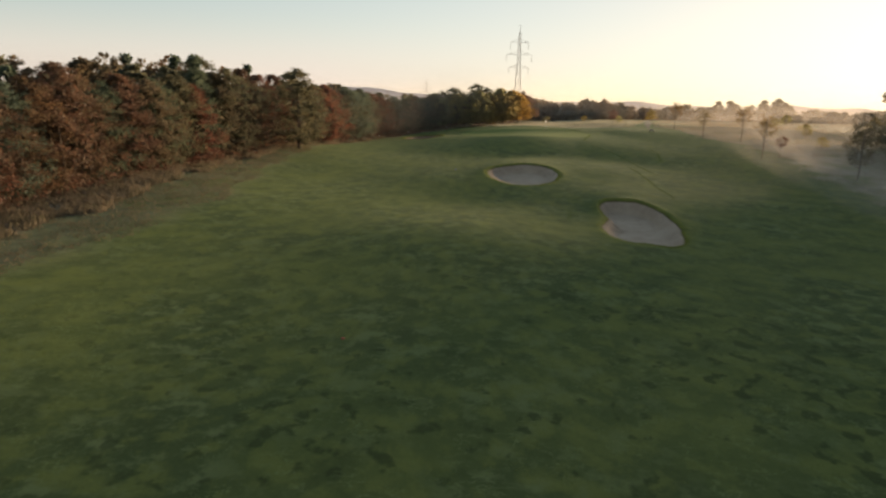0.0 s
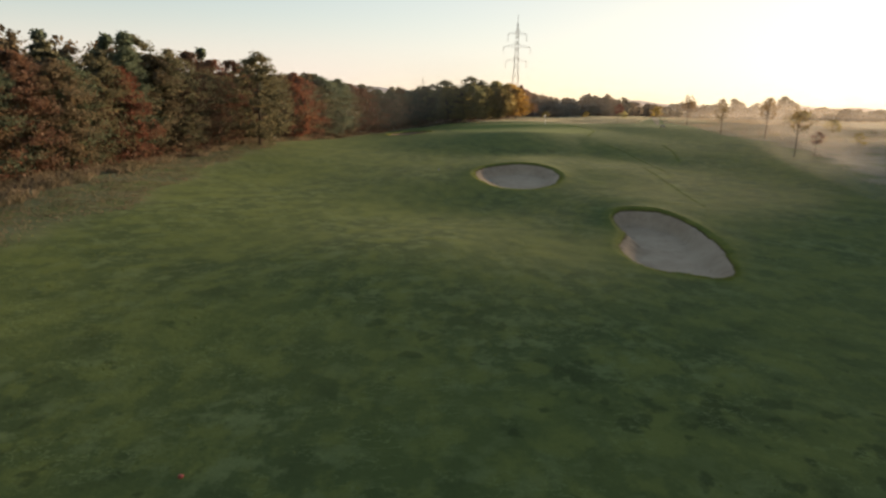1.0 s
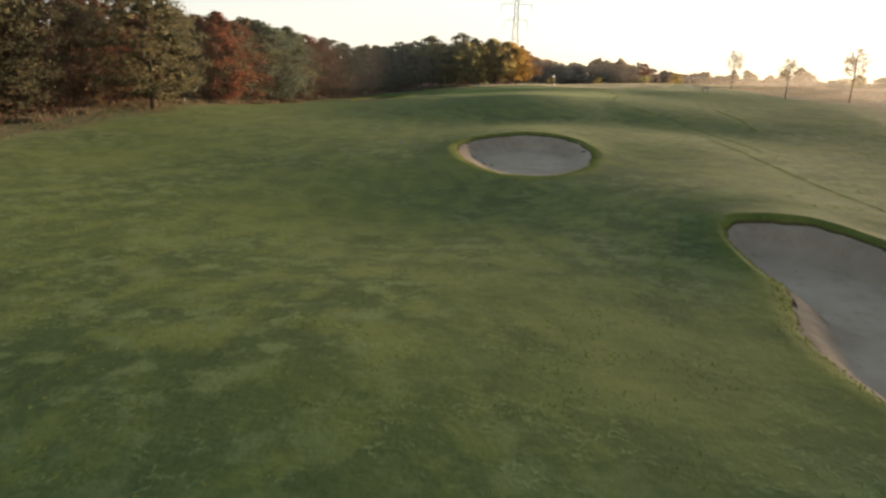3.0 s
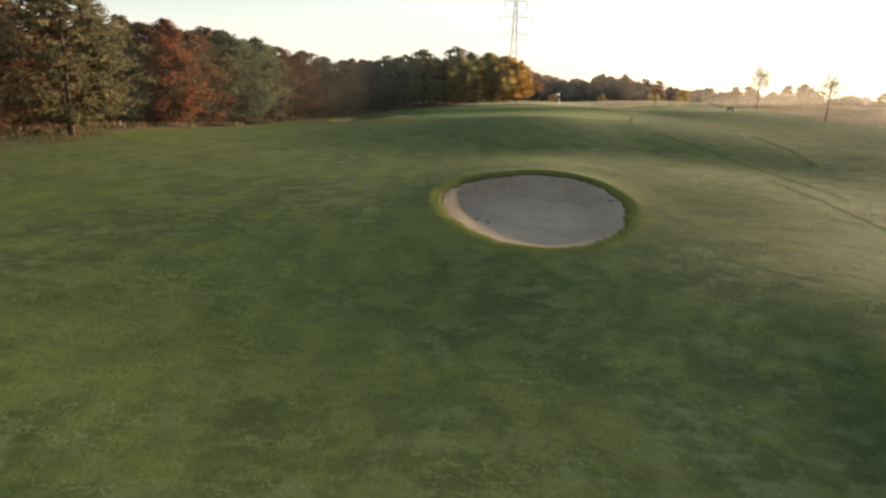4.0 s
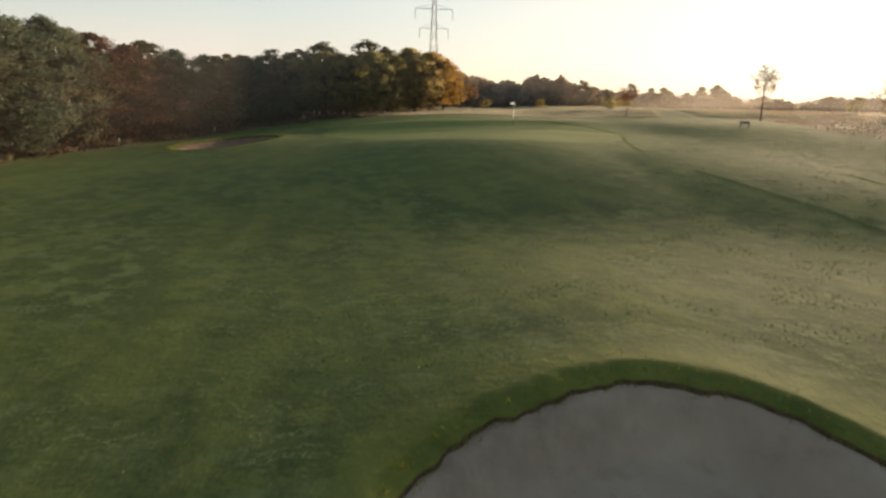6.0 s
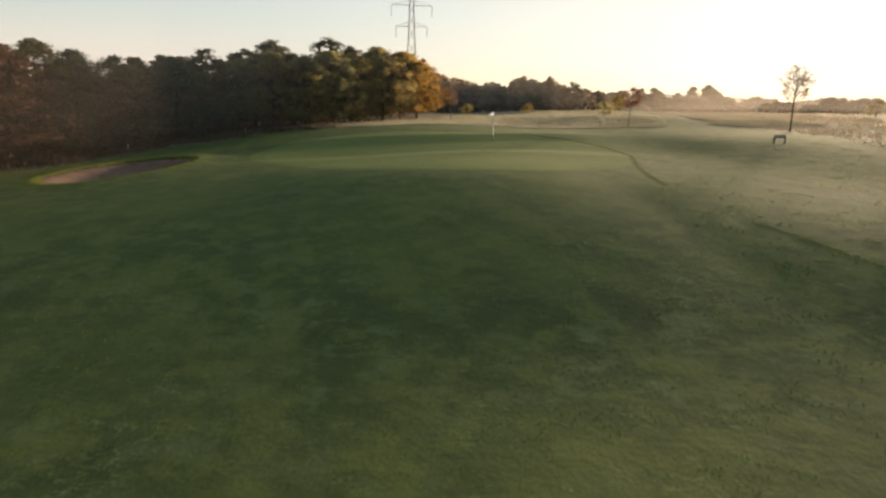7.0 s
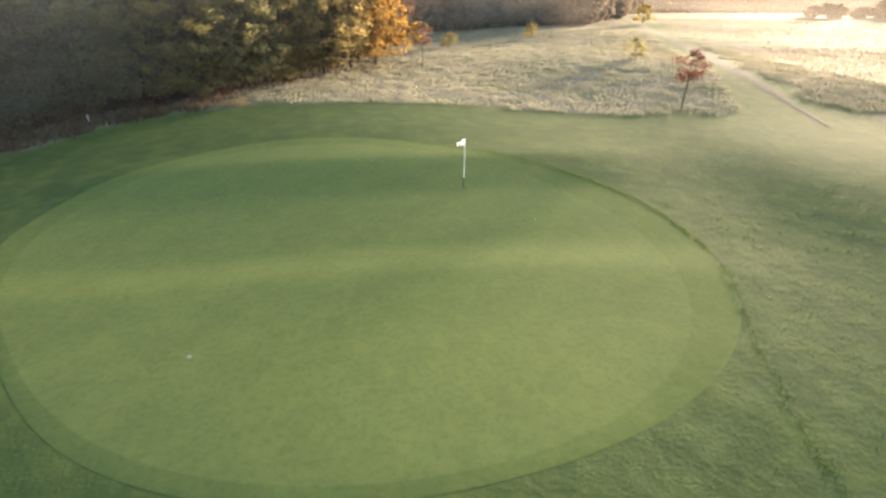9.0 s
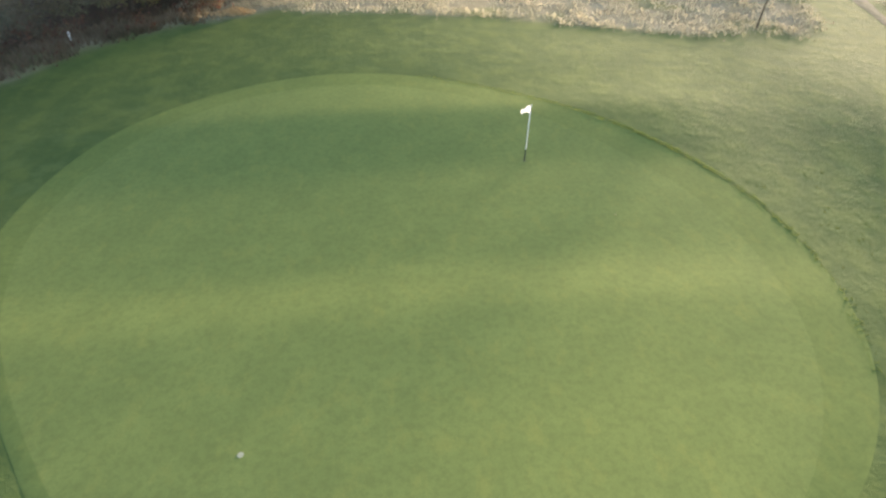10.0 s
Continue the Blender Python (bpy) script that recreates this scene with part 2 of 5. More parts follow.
def plain(name, dark, light, scale=6.0, roughness=0.7, specular=0.3, metallic=0.0, bump=0.2):
    n = Nodes(name)
    grain = n.noise(scale, 4.0)
    return n.finish(n.mix(n.ramp(grain, 0.3, 0.7), dark, light), roughness, specular, grain, bump, 0.02, metallic)


M_GROUND = ground_material()
M_GREEN = green_material("putting_green_turf", (0.124, 0.158, 0.053), (0.161, 0.195, 0.062))
M_FRINGE = green_material("fringe_turf", (0.109, 0.145, 0.046), (0.144, 0.176, 0.054))
M_SAND = sand_material()
# browner sand whose darkness also holds the bunker's shade
M_SHADED_SAND = sand_material("shaded_brown_sand", (0.30, 0.205, 0.150), (0.22, 0.150, 0.108), (0.12, 0.08, 0.056))
M_SOIL = plain("soil_edge", (0.05, 0.035, 0.02), (0.11, 0.075, 0.04), 8.0, 0.95, 0.1, 0, 0.6)
M_TRACK = plain("worn_track", (0.085, 0.088, 0.052), (0.145, 0.130, 0.092), 2.2, 0.95, 0.1, 0, 0.5)
M_BARK = plain("bark", (0.045, 0.033, 0.024), (0.11, 0.08, 0.055), 9.0, 0.9, 0.15, 0, 0.6)
M_PALE_BARK = plain("pale_bark", (0.09, 0.07, 0.05), (0.19, 0.15, 0.11), 9.0, 0.9, 0.15, 0, 0.5)
M_WHITE = plain("white_paint", (0.62, 0.62, 0.62), (0.8, 0.8, 0.8), 14.0, 0.45, 0.4, 0, 0.05)
M_CLOTH = plain("white_cloth", (0.66, 0.67, 0.72), (0.82, 0.82, 0.84), 20.0, 0.9, 0.1, 0, 0.1)
M_BLACK = plain("black_paint", (0.02, 0.02, 0.02), (0.05, 0.05, 0.05), 14.0, 0.5, 0.3, 0, 0.05)
M_STEEL = plain("galvanised_steel", (0.33, 0.28, 0.23), (0.42, 0.36, 0.30), 3.0, 0.6, 0.5, 0.2, 0.05)
M_WOOD = plain("weathered_wood", (0.10, 0.07, 0.045), (0.22, 0.165, 0.11), 7.0, 0.85, 0.2, 0, 0.4)
M_BOARD = plain("weathered_board", (0.14, 0.13, 0.12), (0.20, 0.19, 0.172), 7.0, 0.8, 0.2, 0, 0.2)
M_ASH = plain("pale_ash_wood", (0.42, 0.33, 0.22), (0.58, 0.48, 0.34), 12.0, 0.7, 0.3, 0, 0.2)
M_BLUE = plain("blue_plastic", (0.20, 0.27, 0.30), (0.26, 0.33, 0.36), 10.0, 0.5, 0.4, 0, 0.05)
M_STRAW = plain("dry_straw", (0.36, 0.25, 0.13), (0.55, 0.40, 0.22), 12.0, 0.9, 0.1, 0, 0.6)
# blue-grey: the haze of distance is put into the hill colour
M_HILL = plain("hazed_hill", (0.36, 0.38, 0.46), (0.43, 0.44, 0.51), 0.004, 1.0, 0.0, 0, 0.0)
M_PLUG = plain("dry_plug", (0.22, 0.235, 0.17), (0.30, 0.31, 0.235), 30.0, 0.9, 0.1, 0, 0.2)

def mist_material():
    """Thin morning mist: mostly clear, the rest scatters the light that falls on it or through it."""
    n = Nodes("morning_mist")
    clear = n.add("ShaderNodeBsdfTransparent").outputs[0]
    body = n.add("ShaderNodeMixShader", Fac=0.5)
    n.put(n.add("ShaderNodeBsdfDiffuse", Color=(0.80, 0.73, 0.68, 1)).outputs[0], body.inputs[1])
    n.put(n.add("ShaderNodeBsdfTranslucent", Color=(0.82, 0.71, 0.62, 1)).outputs[0], body.inputs[2])
    thick = n.math("MULTIPLY", n.attribute("mist"), n.ramp(n.noise(0.012, 4.0, (1, 1, 3.0)), 0.3, 0.7, 0.5, 1.0))
    both = n.add("ShaderNodeMixShader", Fac=thick)
    n.put(clear, both.inputs[1])
    n.put(body.outputs[0], both.inputs[2])
    n.put(both.outputs[0], n.tree.nodes["Material Output"].inputs["Surface"])
    return n.material


M_MIST = mist_material()

L_RUST = leaf_material("rust_leaves", (0.085, 0.046, 0.032), (0.145, 0.070, 0.042), (0.18, 0.09, 0.048))
L_BROWN = leaf_material("brown_leaves", (0.088, 0.064, 0.038), (0.145, 0.098, 0.055), (0.18, 0.12, 0.06), 0.5)
L_OLIVE = leaf_material("olive_leaves", (0.082, 0.080, 0.048), (0.136, 0.124, 0.070), (0.17, 0.14, 0.075), 0.5)
L_GREEN = leaf_material("dark_green_leaves", (0.062, 0.086, 0.060), (0.108, 0.134, 0.086), (0.14, 0.15, 0.085), 0.5)
L_RED = leaf_material("red_leaves", (0.12, 0.050, 0.042), (0.18, 0.080, 0.058), (0.22, 0.11, 0.07))
L_FLAME = leaf_material("flame_orange_leaves", (0.120, 0.060, 0.036), (0.185, 0.088, 0.048), (0.23, 0.115, 0.055))
L_GOLD = leaf_material("golden_leaves", (0.24, 0.162, 0.046), (0.35, 0.228, 0.054), (0.42, 0.27, 0.06), 0.66)
L_LIME = leaf_material("yellow_green_leaves", (0.20, 0.172, 0.062), (0.29, 0.240, 0.080), (0.36, 0.27, 0.085), 0.68)
L_THIN = leaf_material("thin_brown_leaves", (0.15, 0.105, 0.042), (0.22, 0.155, 0.058), (0.27, 0.19, 0.07), 0.5)
# the hazels' own olive; for meadow trees their mist is painted into it
L_PALE = leaf_material("pale_olive_leaves", (0.15, 0.125, 0.075), (0.22, 0.18, 0.105), (0.26, 0.20, 0.11), 0.5)
# far leaves, paler than near ones: distance haze is painted into both colours
L_FAR = leaf_material("hazed_brown_leaves", (0.20, 0.160, 0.112), (0.28, 0.225, 0.158), (0.33, 0.26, 0.17), 0.55)
L_GREY = leaf_material("hazed_grey_green_leaves", (0.14, 0.126, 0.088), (0.20, 0.175, 0.120), (0.24, 0.20, 0.125), 0.5)

G_HAY = grass_blades("hay_blades", (0.31, 0.286, 0.212), (0.40, 0.365, 0.285), (0.27, 0.275, 0.185))
G_DAMP = grass_blades("damp_meadow_blades", (0.32, 0.252, 0.188), (0.39, 0.305, 0.228), (0.28, 0.240, 0.160))
G_BANK = grass_blades("bank_blades", (0.105, 0.092, 0.054), (0.18, 0.138, 0.092), (0.24, 0.185, 0.125))
G_ROUGH = grass_blades("rough_bank_blades", (0.115, 0.108, 0.062), (0.175, 0.142, 0.088), (0.235, 0.180, 0.118))
G_TURF = grass_blades("turf_blades", (0.100, 0.138, 0.036), (0.140, 0.174, 0.045), (0.155, 0.180, 0.06))
G_LIP = grass_blades("lip_blades", (0.11, 0.145, 0.022), (0.19, 0.20, 0.032), (0.24, 0.22, 0.05))


# ---- the land ----
def sig(v):
    return 1.0 / (1.0 + math.exp(-max(-40.0, min(40.0, v))))


TIERS = ((113, 0.0), (121, -0.10), (124, -0.09), (125.8, -0.18), (131.3, -0.12), (135.5, 0.14), (138.2, 0.06), (141, 0.04), (144, 0.0))
TIER_TABLE = np.convolve(np.interp(np.arange(108, 150, 0.1), [p[0] for p in TIERS], [p[1] for p in TIERS]), np.ones(11) / 11, "same").tolist()


def tier(y):
    """Steps of the putting green from front to back."""
    return TIER_TABLE[int((y - 108) * 10)] if 109 < y < 148 else 0.0


def brow(x):
    """Line along which the plateau of the green breaks off to the front."""
    if x > 19:
        return 117.9
    return 114.7 + 0.05 * (max(x, 1.0) - 11) ** 2


def incline(s):
    """An even slope from 0 to 1 with rounded foot and brow."""
    if s < -1 or s > 2:
        return 0.0 if s < 0 else 1.0
    return (math.log1p(math.exp(14 * s)) - math.log1p(math.exp(14 * (s - 1)))) / 14


def land(x, y):
    """Height of the bare land, without bunkers."""
    rise = y if y < 112 else 112 + 14 * (1 - math.exp(-(y - 112) / 14))
    z = -4.3 + 0.0335 * max(rise, -60)
    wide = brow(x) - 97.0 + 0.9 * max(0.0, min(10.0, x - 19))
    z += 1.80 * incline((y - brow(x) + wide) / wide) * sig((x + 5 + 0.4 * max(0.0, y - 132)) / 5.5)   # plateau of the green
    z += (0.5 * sig((-x - 13) / 3.0) + 0.5 * sig((-x - 20) / 2.5)) * sig((105 - y) / 8.0)            # bank below the wood
    z += 1.10 * sig((x - 27) / 5.0) * sig((y - 127) / 5.0)             # rise by the track
    z += 0.3 * sig((y - 145) / 4.5)
    z -= 9.0 * sig((y - 300 - 0.25 * x) / 40.0)                       # the valley beyond
    z += 22.0 * sig((-x - 300 - 0.1 * y) / 110.0) * sig((y - 500) / 120.0)   # far hill
    z += 0.58 * math.exp(-((x - 9.5) / 6.0) ** 2 - ((y - 85) / 7.8) ** 2)   # mound behind the middle bunker
    z += 0.35 * math.exp(-((x - 18) / 4.0) ** 2 - ((y - 62) / 5.2) ** 2)    # low mound behind the first bunker
    z -= 0.52 * (1 - math.exp(-((x - 14) / 11.0) ** 2)) * sig((y - 112) / 3.0)           # the plateau falls away to both sides
    z += 0.25 * sig((x - 36) / 4.0) * sig((y - 112) / 6.0)
    z -= 0.22 * math.exp(-((x - 28) / 4.0) ** 2 - ((y - 129) / 8.0) ** 2)                # swale beside the collar
    z += 0.50 * math.exp(-((x - 3) / 9.0) ** 2 - ((y - 44) / 7.0) ** 2)                  # swell before the first bunker
    z -= 0.50 * math.exp(-((x - 3) / 9.0) ** 2 - ((y - 61.5) / 7.5) ** 2)                # hollow before the middle bunker
    z += 0.70 * sig((x - 38) / 3.5) * sig((y - 70) / 8.0) * sig((112 - y) / 6.0)         # edge of the meadow
    z += 0.38 * math.exp(-((x - 19) / 6.0) ** 2 - ((y - 83) / 9.0) ** 2)                 # swell right of the middle bunker
    # tiers of the putting green and swells of the fairway
    z += tier(y) * sig((x + 1) / 1.5) * sig((25 - x) / 1.5)
    z += 0.10 * math.sin(0.11 * x + 0.17 * y + 1.0) + 0.07 * math.sin(0.31 * x - 0.23 * y)
    return z


# ---- outlines on the land ----
def blob(cx, cy, rx, ry, terms, bulge=(0.0, 0.0)):
    """A rounded outline: radius about a centre, with a few waves."""
    def radius(a):
        r = terms[0] + bulge[0] * math.exp(-(math.remainder(a - bulge[1], 2 * math.pi) / 0.45) ** 2)
        for k in range(1, (len(terms) - 1) // 2 + 1):
            r += terms[2 * k - 1] * math.cos(k * a) + terms[2 * k] * math.sin(k * a)
        return r

    def point(a, scale=1.0, out=0.0):
        r = radius(a) * scale
        x, y = cx + rx * r * math.cos(a), cy + ry * r * math.sin(a)
        if out:
            d = math.hypot(x - cx, y - cy)
            x, y = x + (x - cx) / d * out, y + (y - cy) / d * out
        return x, y

    def depth(x, y):
        """About how many metres (x, y) lies inside the outline; negative outside."""
        a = math.atan2((y - cy) / ry, (x - cx) / rx)
        ex, ey = point(a)
        return math.hypot(ex - cx, ey - cy) - math.hypot(x - cx, y - cy)
    return point, depth


GREEN = blob(11.0, 126.6, 11.0, 12.0, (0.971, 0.020, 0.022, 0.019, -0.088, 0.013, 0.009, 0.006, -0.012))
COLLAR = blob(11.0, 126.6, 12.0, 12.6, (0.992, 0.047, 0.060, 0.022, -0.087, 0.024, 0.017, 0.010, -0.016))
BUNKERS = (
    blob(16.0, 52.0, 3.1, 8.0, (1.017, -0.010, 0.001, -0.039, 0.089, 0.020, -0.046, -0.041, 0.073, 0.018, -0.029), (-0.05, 2.85)),
    blob(8.1, 76.2, 4.3, 6.4, (0.994, 0.021, 0.042, -0.011, 0.031, -0.030, 0.037, -0.009, -0.006)),
    blob(-8.3, 126.4, 3.8, 6.9, (0.94, 0.062, -0.106, -0.022, 0.056)),
)


def along(v, pairs):
    return float(np.interp(v, [p[0] for p in pairs], [p[1] for p in pairs]))


WOOD_EDGE = ((-33, -10), (-33, 20), (-33, 48), (-31, 62), (-29, 74), (-28, 86), (-26, 102), (-21, 115), (-17, 128), (-13.5, 138), (-8, 145), (-3, 148.5), (1.5, 150.5), (4.5, 158), (9, 165), (12.5, 170))
MOWN_LEFT = ((-20, -25), (28, -23), (40, -21), (52, -19.5), (64, -21), (75, -22), (85, -22.5), (100, -22), (115, -19), (128, -15), (139, -11), (143, -6), (148.5, 0))
BANK_LEFT = ((-20, -28.5), (28, -28), (45, -26.2), (56, -26.8), (66, -27), (81, -26.6), (91, -25.6), (102, -23.6), (115, -20), (128, -16), (139, -11.8), (143, -6.6), (148.5, -0.3))
MOWN_RIGHT = ((-20, 42), (60, 43), (77, 44), (100, 48.5), (110, 46.5), (118, 43.8), (131, 43.9), (138, 44.1), (142, 43.6), (145, 43.2), (153, 44.2), (160, 45.5), (175, 50), (200, 58), (240, 72), (300, 92))
MOWN_BACK = ((-8, 141.5), (-5.8, 142.6), (-2, 146.5), (0.4, 148.3), (5.7, 149.9), (10, 148.8), (13, 147.9), (19.3, 147.5), (24, 146.2), (27.5, 144.6), (30.3, 143.5), (34, 143.6), (36.5, 145.2), (41, 158), (50, 190))
TRACK = ((36.2, 128), (37.2, 132), (38.9, 139), (40.4, 145), (41.8, 151), (43.2, 157), (44.6, 163), (47.6, 172), (50.6, 184), (55, 204), (60, 220), (67, 245))


def tall_grass(x, y):
    """How much long grass stands at a place, 0 to 1."""
    w = 0.5 * math.sin(0.9 * y + 0.3 * x) + 0.4 * math.sin(0.37 * y + 1.1 * x)
    left = sig((along(y, BANK_LEFT) - x + w) / 0.6) if y < 149 else 0.0
    right = sig((x - along(y, MOWN_RIGHT) + w) / 0.35)
    back = sig((y - along(x, MOWN_BACK) + 0.3 * w) / 0.25) * sig((along(y, [(b, a) for a, b in TRACK]) - 1.9 - x + 0.3 * w) / 0.3)
    return max(left, right, back)


def in_wood(x, y):
    ys = [(b, a) for a, b in WOOD_EDGE]
    return sig((along(y, ys) - x) / 0.6) * sig((200 - y) / 2.0)


def hollow(x, y):
    """The sheet dips under the bunkers, whose own turf and sand lie over it."""
    deep = 0.0
    for _, depth in BUNKERS:
        d = depth(x, y)
        if d > -1.6:
            deep = max(deep, min(1.6, 1.6 * max(0.0, d + 1.2)))
    d = COLLAR[1](x, y)
    if d > 0.7:
        deep = max(deep, 0.12 * min(1.0, (d - 0.7) / 0.6))
    return deep


def spaced(near_a, near_b, step, far_a, far_b):
    """Lines at an even step over the near part, growing wider towards the far ends."""
    lines = list(np.arange(near_a, near_b + 0.01, step))
    for end, way in ((far_b, 1), (far_a, -1)):
        s, v = step, lines[-1] if way > 0 else lines[0]
        while (end - v) * way > 0:
            s *= 1.12
            v += s * way
            lines.append(v) if way > 0 else lines.insert(0, v)
    return lines


def build_ground():
    xs = spaced(-40, 56, 0.6, -3500, 3800)
    ys = spaced(-14, 182, 0.6, -400, 4600)
    verts, tall, litter, far, trodden, kept = [], [], [], [], [], []
    for y in ys:
        for x in xs:
            near = -45 < x < 110 and -20 < y < 260
            verts.append((x, y, land(x, y) - (hollow(x, y) if near else 0.0)))
            verge = 0.36 * sig((along(y, MOWN_LEFT) - x + 0.5 * math.sin(0.6 * y)) / 0.7) if y < 120 else 0.0   # unmown strip below the wood
            tall.append(max(tall_grass(x, y), verge))
            trodden.append(sig((38 - y) / 5.0) * sig((x + 14) / 4.0))
            kept.append(sig((y - 108 + 0.2 * max(0.0, 18 - x)) / 4.0))
            litter.append(in_wood(x, y) if x > -90 else 0.0)
            far.append(sig((y - 262) / 9.0) if abs(x) < 400 else 1.0)
    w = len(xs)
    faces = [(j * w + i, j * w + i + 1, (j + 1) * w + i + 1, (j + 1) * w + i) for j in range(len(ys) - 1) for i in range(w - 1)]
    me = mesh_of("ground", verts, faces, True)
    for name, values in (("tall", tall), ("litter", litter), ("far", far), ("trodden", trodden), ("kept", kept)):
        me.attributes.new(name, "FLOAT", "POINT").data.foreach_set("value", values)
    put("ground", me, M_GROUND, None, "dewy mown fairway grass running out into meadow and fields", "ground", "", "structure")


def polar_sheet(outline, scales, height, steps=96):
    """A sheet of rings inside (or round) an outline; scales are (scale, out) pairs from the middle outwards."""
    verts, faces = [], []
    for k, (s, out) in enumerate(scales):
        for i in range(steps):
            x, y = outline[0](2 * math.pi * i / steps, s, out)
            verts.append((x, y, height(x, y, k, 2 * math.pi * i / steps)))
    for k in range(len(scales) - 1):
        for i in range(steps):
            j = (i + 1) % steps
            faces.append((k * steps + i, k * steps + j, (k + 1) * steps + j, (k + 1) * steps + i))
    return verts, faces


def build_green():
    verts, faces = polar_sheet(GREEN, [(0.001, 0)] + [(s / 24, 0) for s in range(1, 25)], lambda x, y, k, a: land(x, y) + 0.012, 128)
    put("putting_green", mesh_of("putting_green", verts, faces, True), M_GREEN, None, "closely mown pale green putting surface with gentle tiers", "putting green", "", "structure")
    rings = ((0.0, 0.012), (0.4, 0.010), (0.8, 0.007), (1.0, 0.004))
    verts, faces = [], []
    for u, lift in rings:
        for i in range(160):
            a = 2 * math.pi * i / 160
            gx, gy = GREEN[0](a)
            ox, oy = COLLAR[0](a)
            x, y = gx + (ox - gx) * u, gy + (oy - gy) * u
            verts.append((x, y, land(x, y) + lift))
    for k in range(len(rings) - 1):
        for i in range(160):
            j = (i + 1) % 160
            faces.append((k * 160 + i, k * 160 + j, (k + 1) * 160 + j, (k + 1) * 160 + i))
    put("fringe", mesh_of("fringe", verts, faces, True), M_FRINGE, None, "collar of slightly longer grass round the putting green", "grass collar", "", "structure")


def build_bunker(outline, lip_height, floor, seed, label, sand_material=M_SAND, sand_label="raked pinkish grey sand"):
    rng = random.Random(seed)
    point, depth = outline
    cx = sum(point(2 * math.pi * i / 64)[0] for i in range(64)) / 64
    cy = sum(point(2 * math.pi * i / 64)[1] for i in range(64)) / 64
    z0 = land(cx, cy)
    top = empty("sand_bunker", cx, cy, z0, 0, label, "sand bunker", "bunkers of the course", "structure")
    p1, p2, p3 = (rng.uniform(0, 6.28) for _ in range(3))

    def wob(a):
        return 0.05 * math.sin(9 * a + p1) + 0.04 * math.sin(17 * a + p2) + 0.03 * math.sin(31 * a + p3) + 0.03 * math.sin(53 * a + p1)

    def rim(x, y, a):
        """Height of the turf lip, higher on the far side, flush on the near side."""
        back = 0.5 + 0.5 * math.sin(a)
        return land(x, y) + lip_height * (0.1 + 0.9 * back)

    def sand(x, y, k, a):
        d = max(0.0, depth(x, y))
        back = 0.5 + 0.5 * math.sin(a)
        edge = rim(*point(a), a) - 0.05 - 0.14 * back
        bowl = z0 - floor + 0.5 * (land(x, y) - z0)
        u = min(1.0, d / (1.0 + 1.5 * (1 - back)))
        u = u * u * (3 - 2 * u)
        z = edge * (1 - u) + bowl * u
        return z + 0.012 * math.sin(3.1 * x + 1.3 * y) + 0.010 * math.sin(5.7 * y - 2.1 * x)

    scales = [(0.001, 0)] + [(s / 26, 0) for s in range(1, 26)] + [(1.0, -0.10), (1.0, 0.12)]
    verts, faces = polar_sheet(outline, scales, sand, 120)
    me = mesh_of("sand", verts, faces, True)
    # darker left margin: real damp, plus sunlit sand toned down in its colour
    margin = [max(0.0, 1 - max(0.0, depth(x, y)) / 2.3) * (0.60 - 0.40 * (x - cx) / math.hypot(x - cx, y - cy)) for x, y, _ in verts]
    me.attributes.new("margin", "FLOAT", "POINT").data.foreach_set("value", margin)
    me.transform(Matrix.Translation((-cx, -cy, -z0)))
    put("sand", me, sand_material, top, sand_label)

    steps = 220
    rings = (("foot", -0.02, -0.38), ("face", 0.06, -0.125), ("slope", 0.22, -0.07), ("edge", 0.42, 0.0), ("crown", 0.58, 0.035), ("in", 0.75, 0.03), ("mid", 1.1, 0.01), ("swell", 1.6, 0.0), ("swell", 2.1, 0.0), ("out", 2.8, -0.004), ("skirt", 3.6, -0.04))
    verts, faces = [], []
    for k, (_, out, dz) in enumerate(rings):
        for i in range(steps):
            a = 2 * math.pi * i / steps
            x, y = point(a, 1.0, out + (wob(a) if k < 5 else 0.0))
            blend = max(0.0, 1 - out / 2.8)
            blend = blend * blend * (3 - 2 * blend)
            z = land(x, y) * (1 - blend) + rim(x, y, a) * blend + dz * (0.15 + 0.85 * (0.5 + 0.5 * math.sin(a))) + 0.012
            verts.append((x - cx, y - cy, z - z0))
    for k in range(len(rings) - 1):
        for i in range(steps):
            j = (i + 1) % steps
            faces.append((k * steps + i, k * steps + j, (k + 1) * steps + j, (k + 1) * steps + i))
    me = mesh_of("turf_lip", verts, faces, True)
    me.attributes.new("lip", "FLOAT", "POINT").data.foreach_set("value", [max(0.0, 1 - out / 1.8) ** 0.8 for _, out, _ in rings for _ in range(steps)])
    put("turf_lip", me, M_GROUND, top, "yellow-green turf lip with a ragged earth edge")
    me.materials.append(M_SOIL)
    me.polygons.foreach_set("material_index", [1 if i < steps else 0 for i in range(len(me.polygons))])

    # ragged blades along the lip
    n = 2200
    a = np.array([rng.uniform(0, 2 * math.pi) for _ in range(n)])
    out = np.array([abs(rng.gauss(0.05, 0.32)) for _ in range(n)])
    base = []
    for ai, oi in zip(a, out):
        x, y = point(ai, 1.0, oi + wob(ai))
        blend = max(0.0, 1 - oi / 2.8)
        blend = blend * blend * (3 - 2 * blend)
        base.append((x - cx, y - cy, land(x, y) * (1 - blend) + rim(x, y, ai) * blend + 0.012 - z0 - 0.19 * max(0.0, 1 - oi / 0.42) * (0.15 + 0.85 * (0.5 + 0.5 * math.sin(ai)))))
    put("lip_grass", blades(np.array(base), 0.02, 0.065, 3, seed, 0.014, 0.06, 0.9), G_LIP, top, "rough grass blades on the lip", "", "", "stuff")
    return top


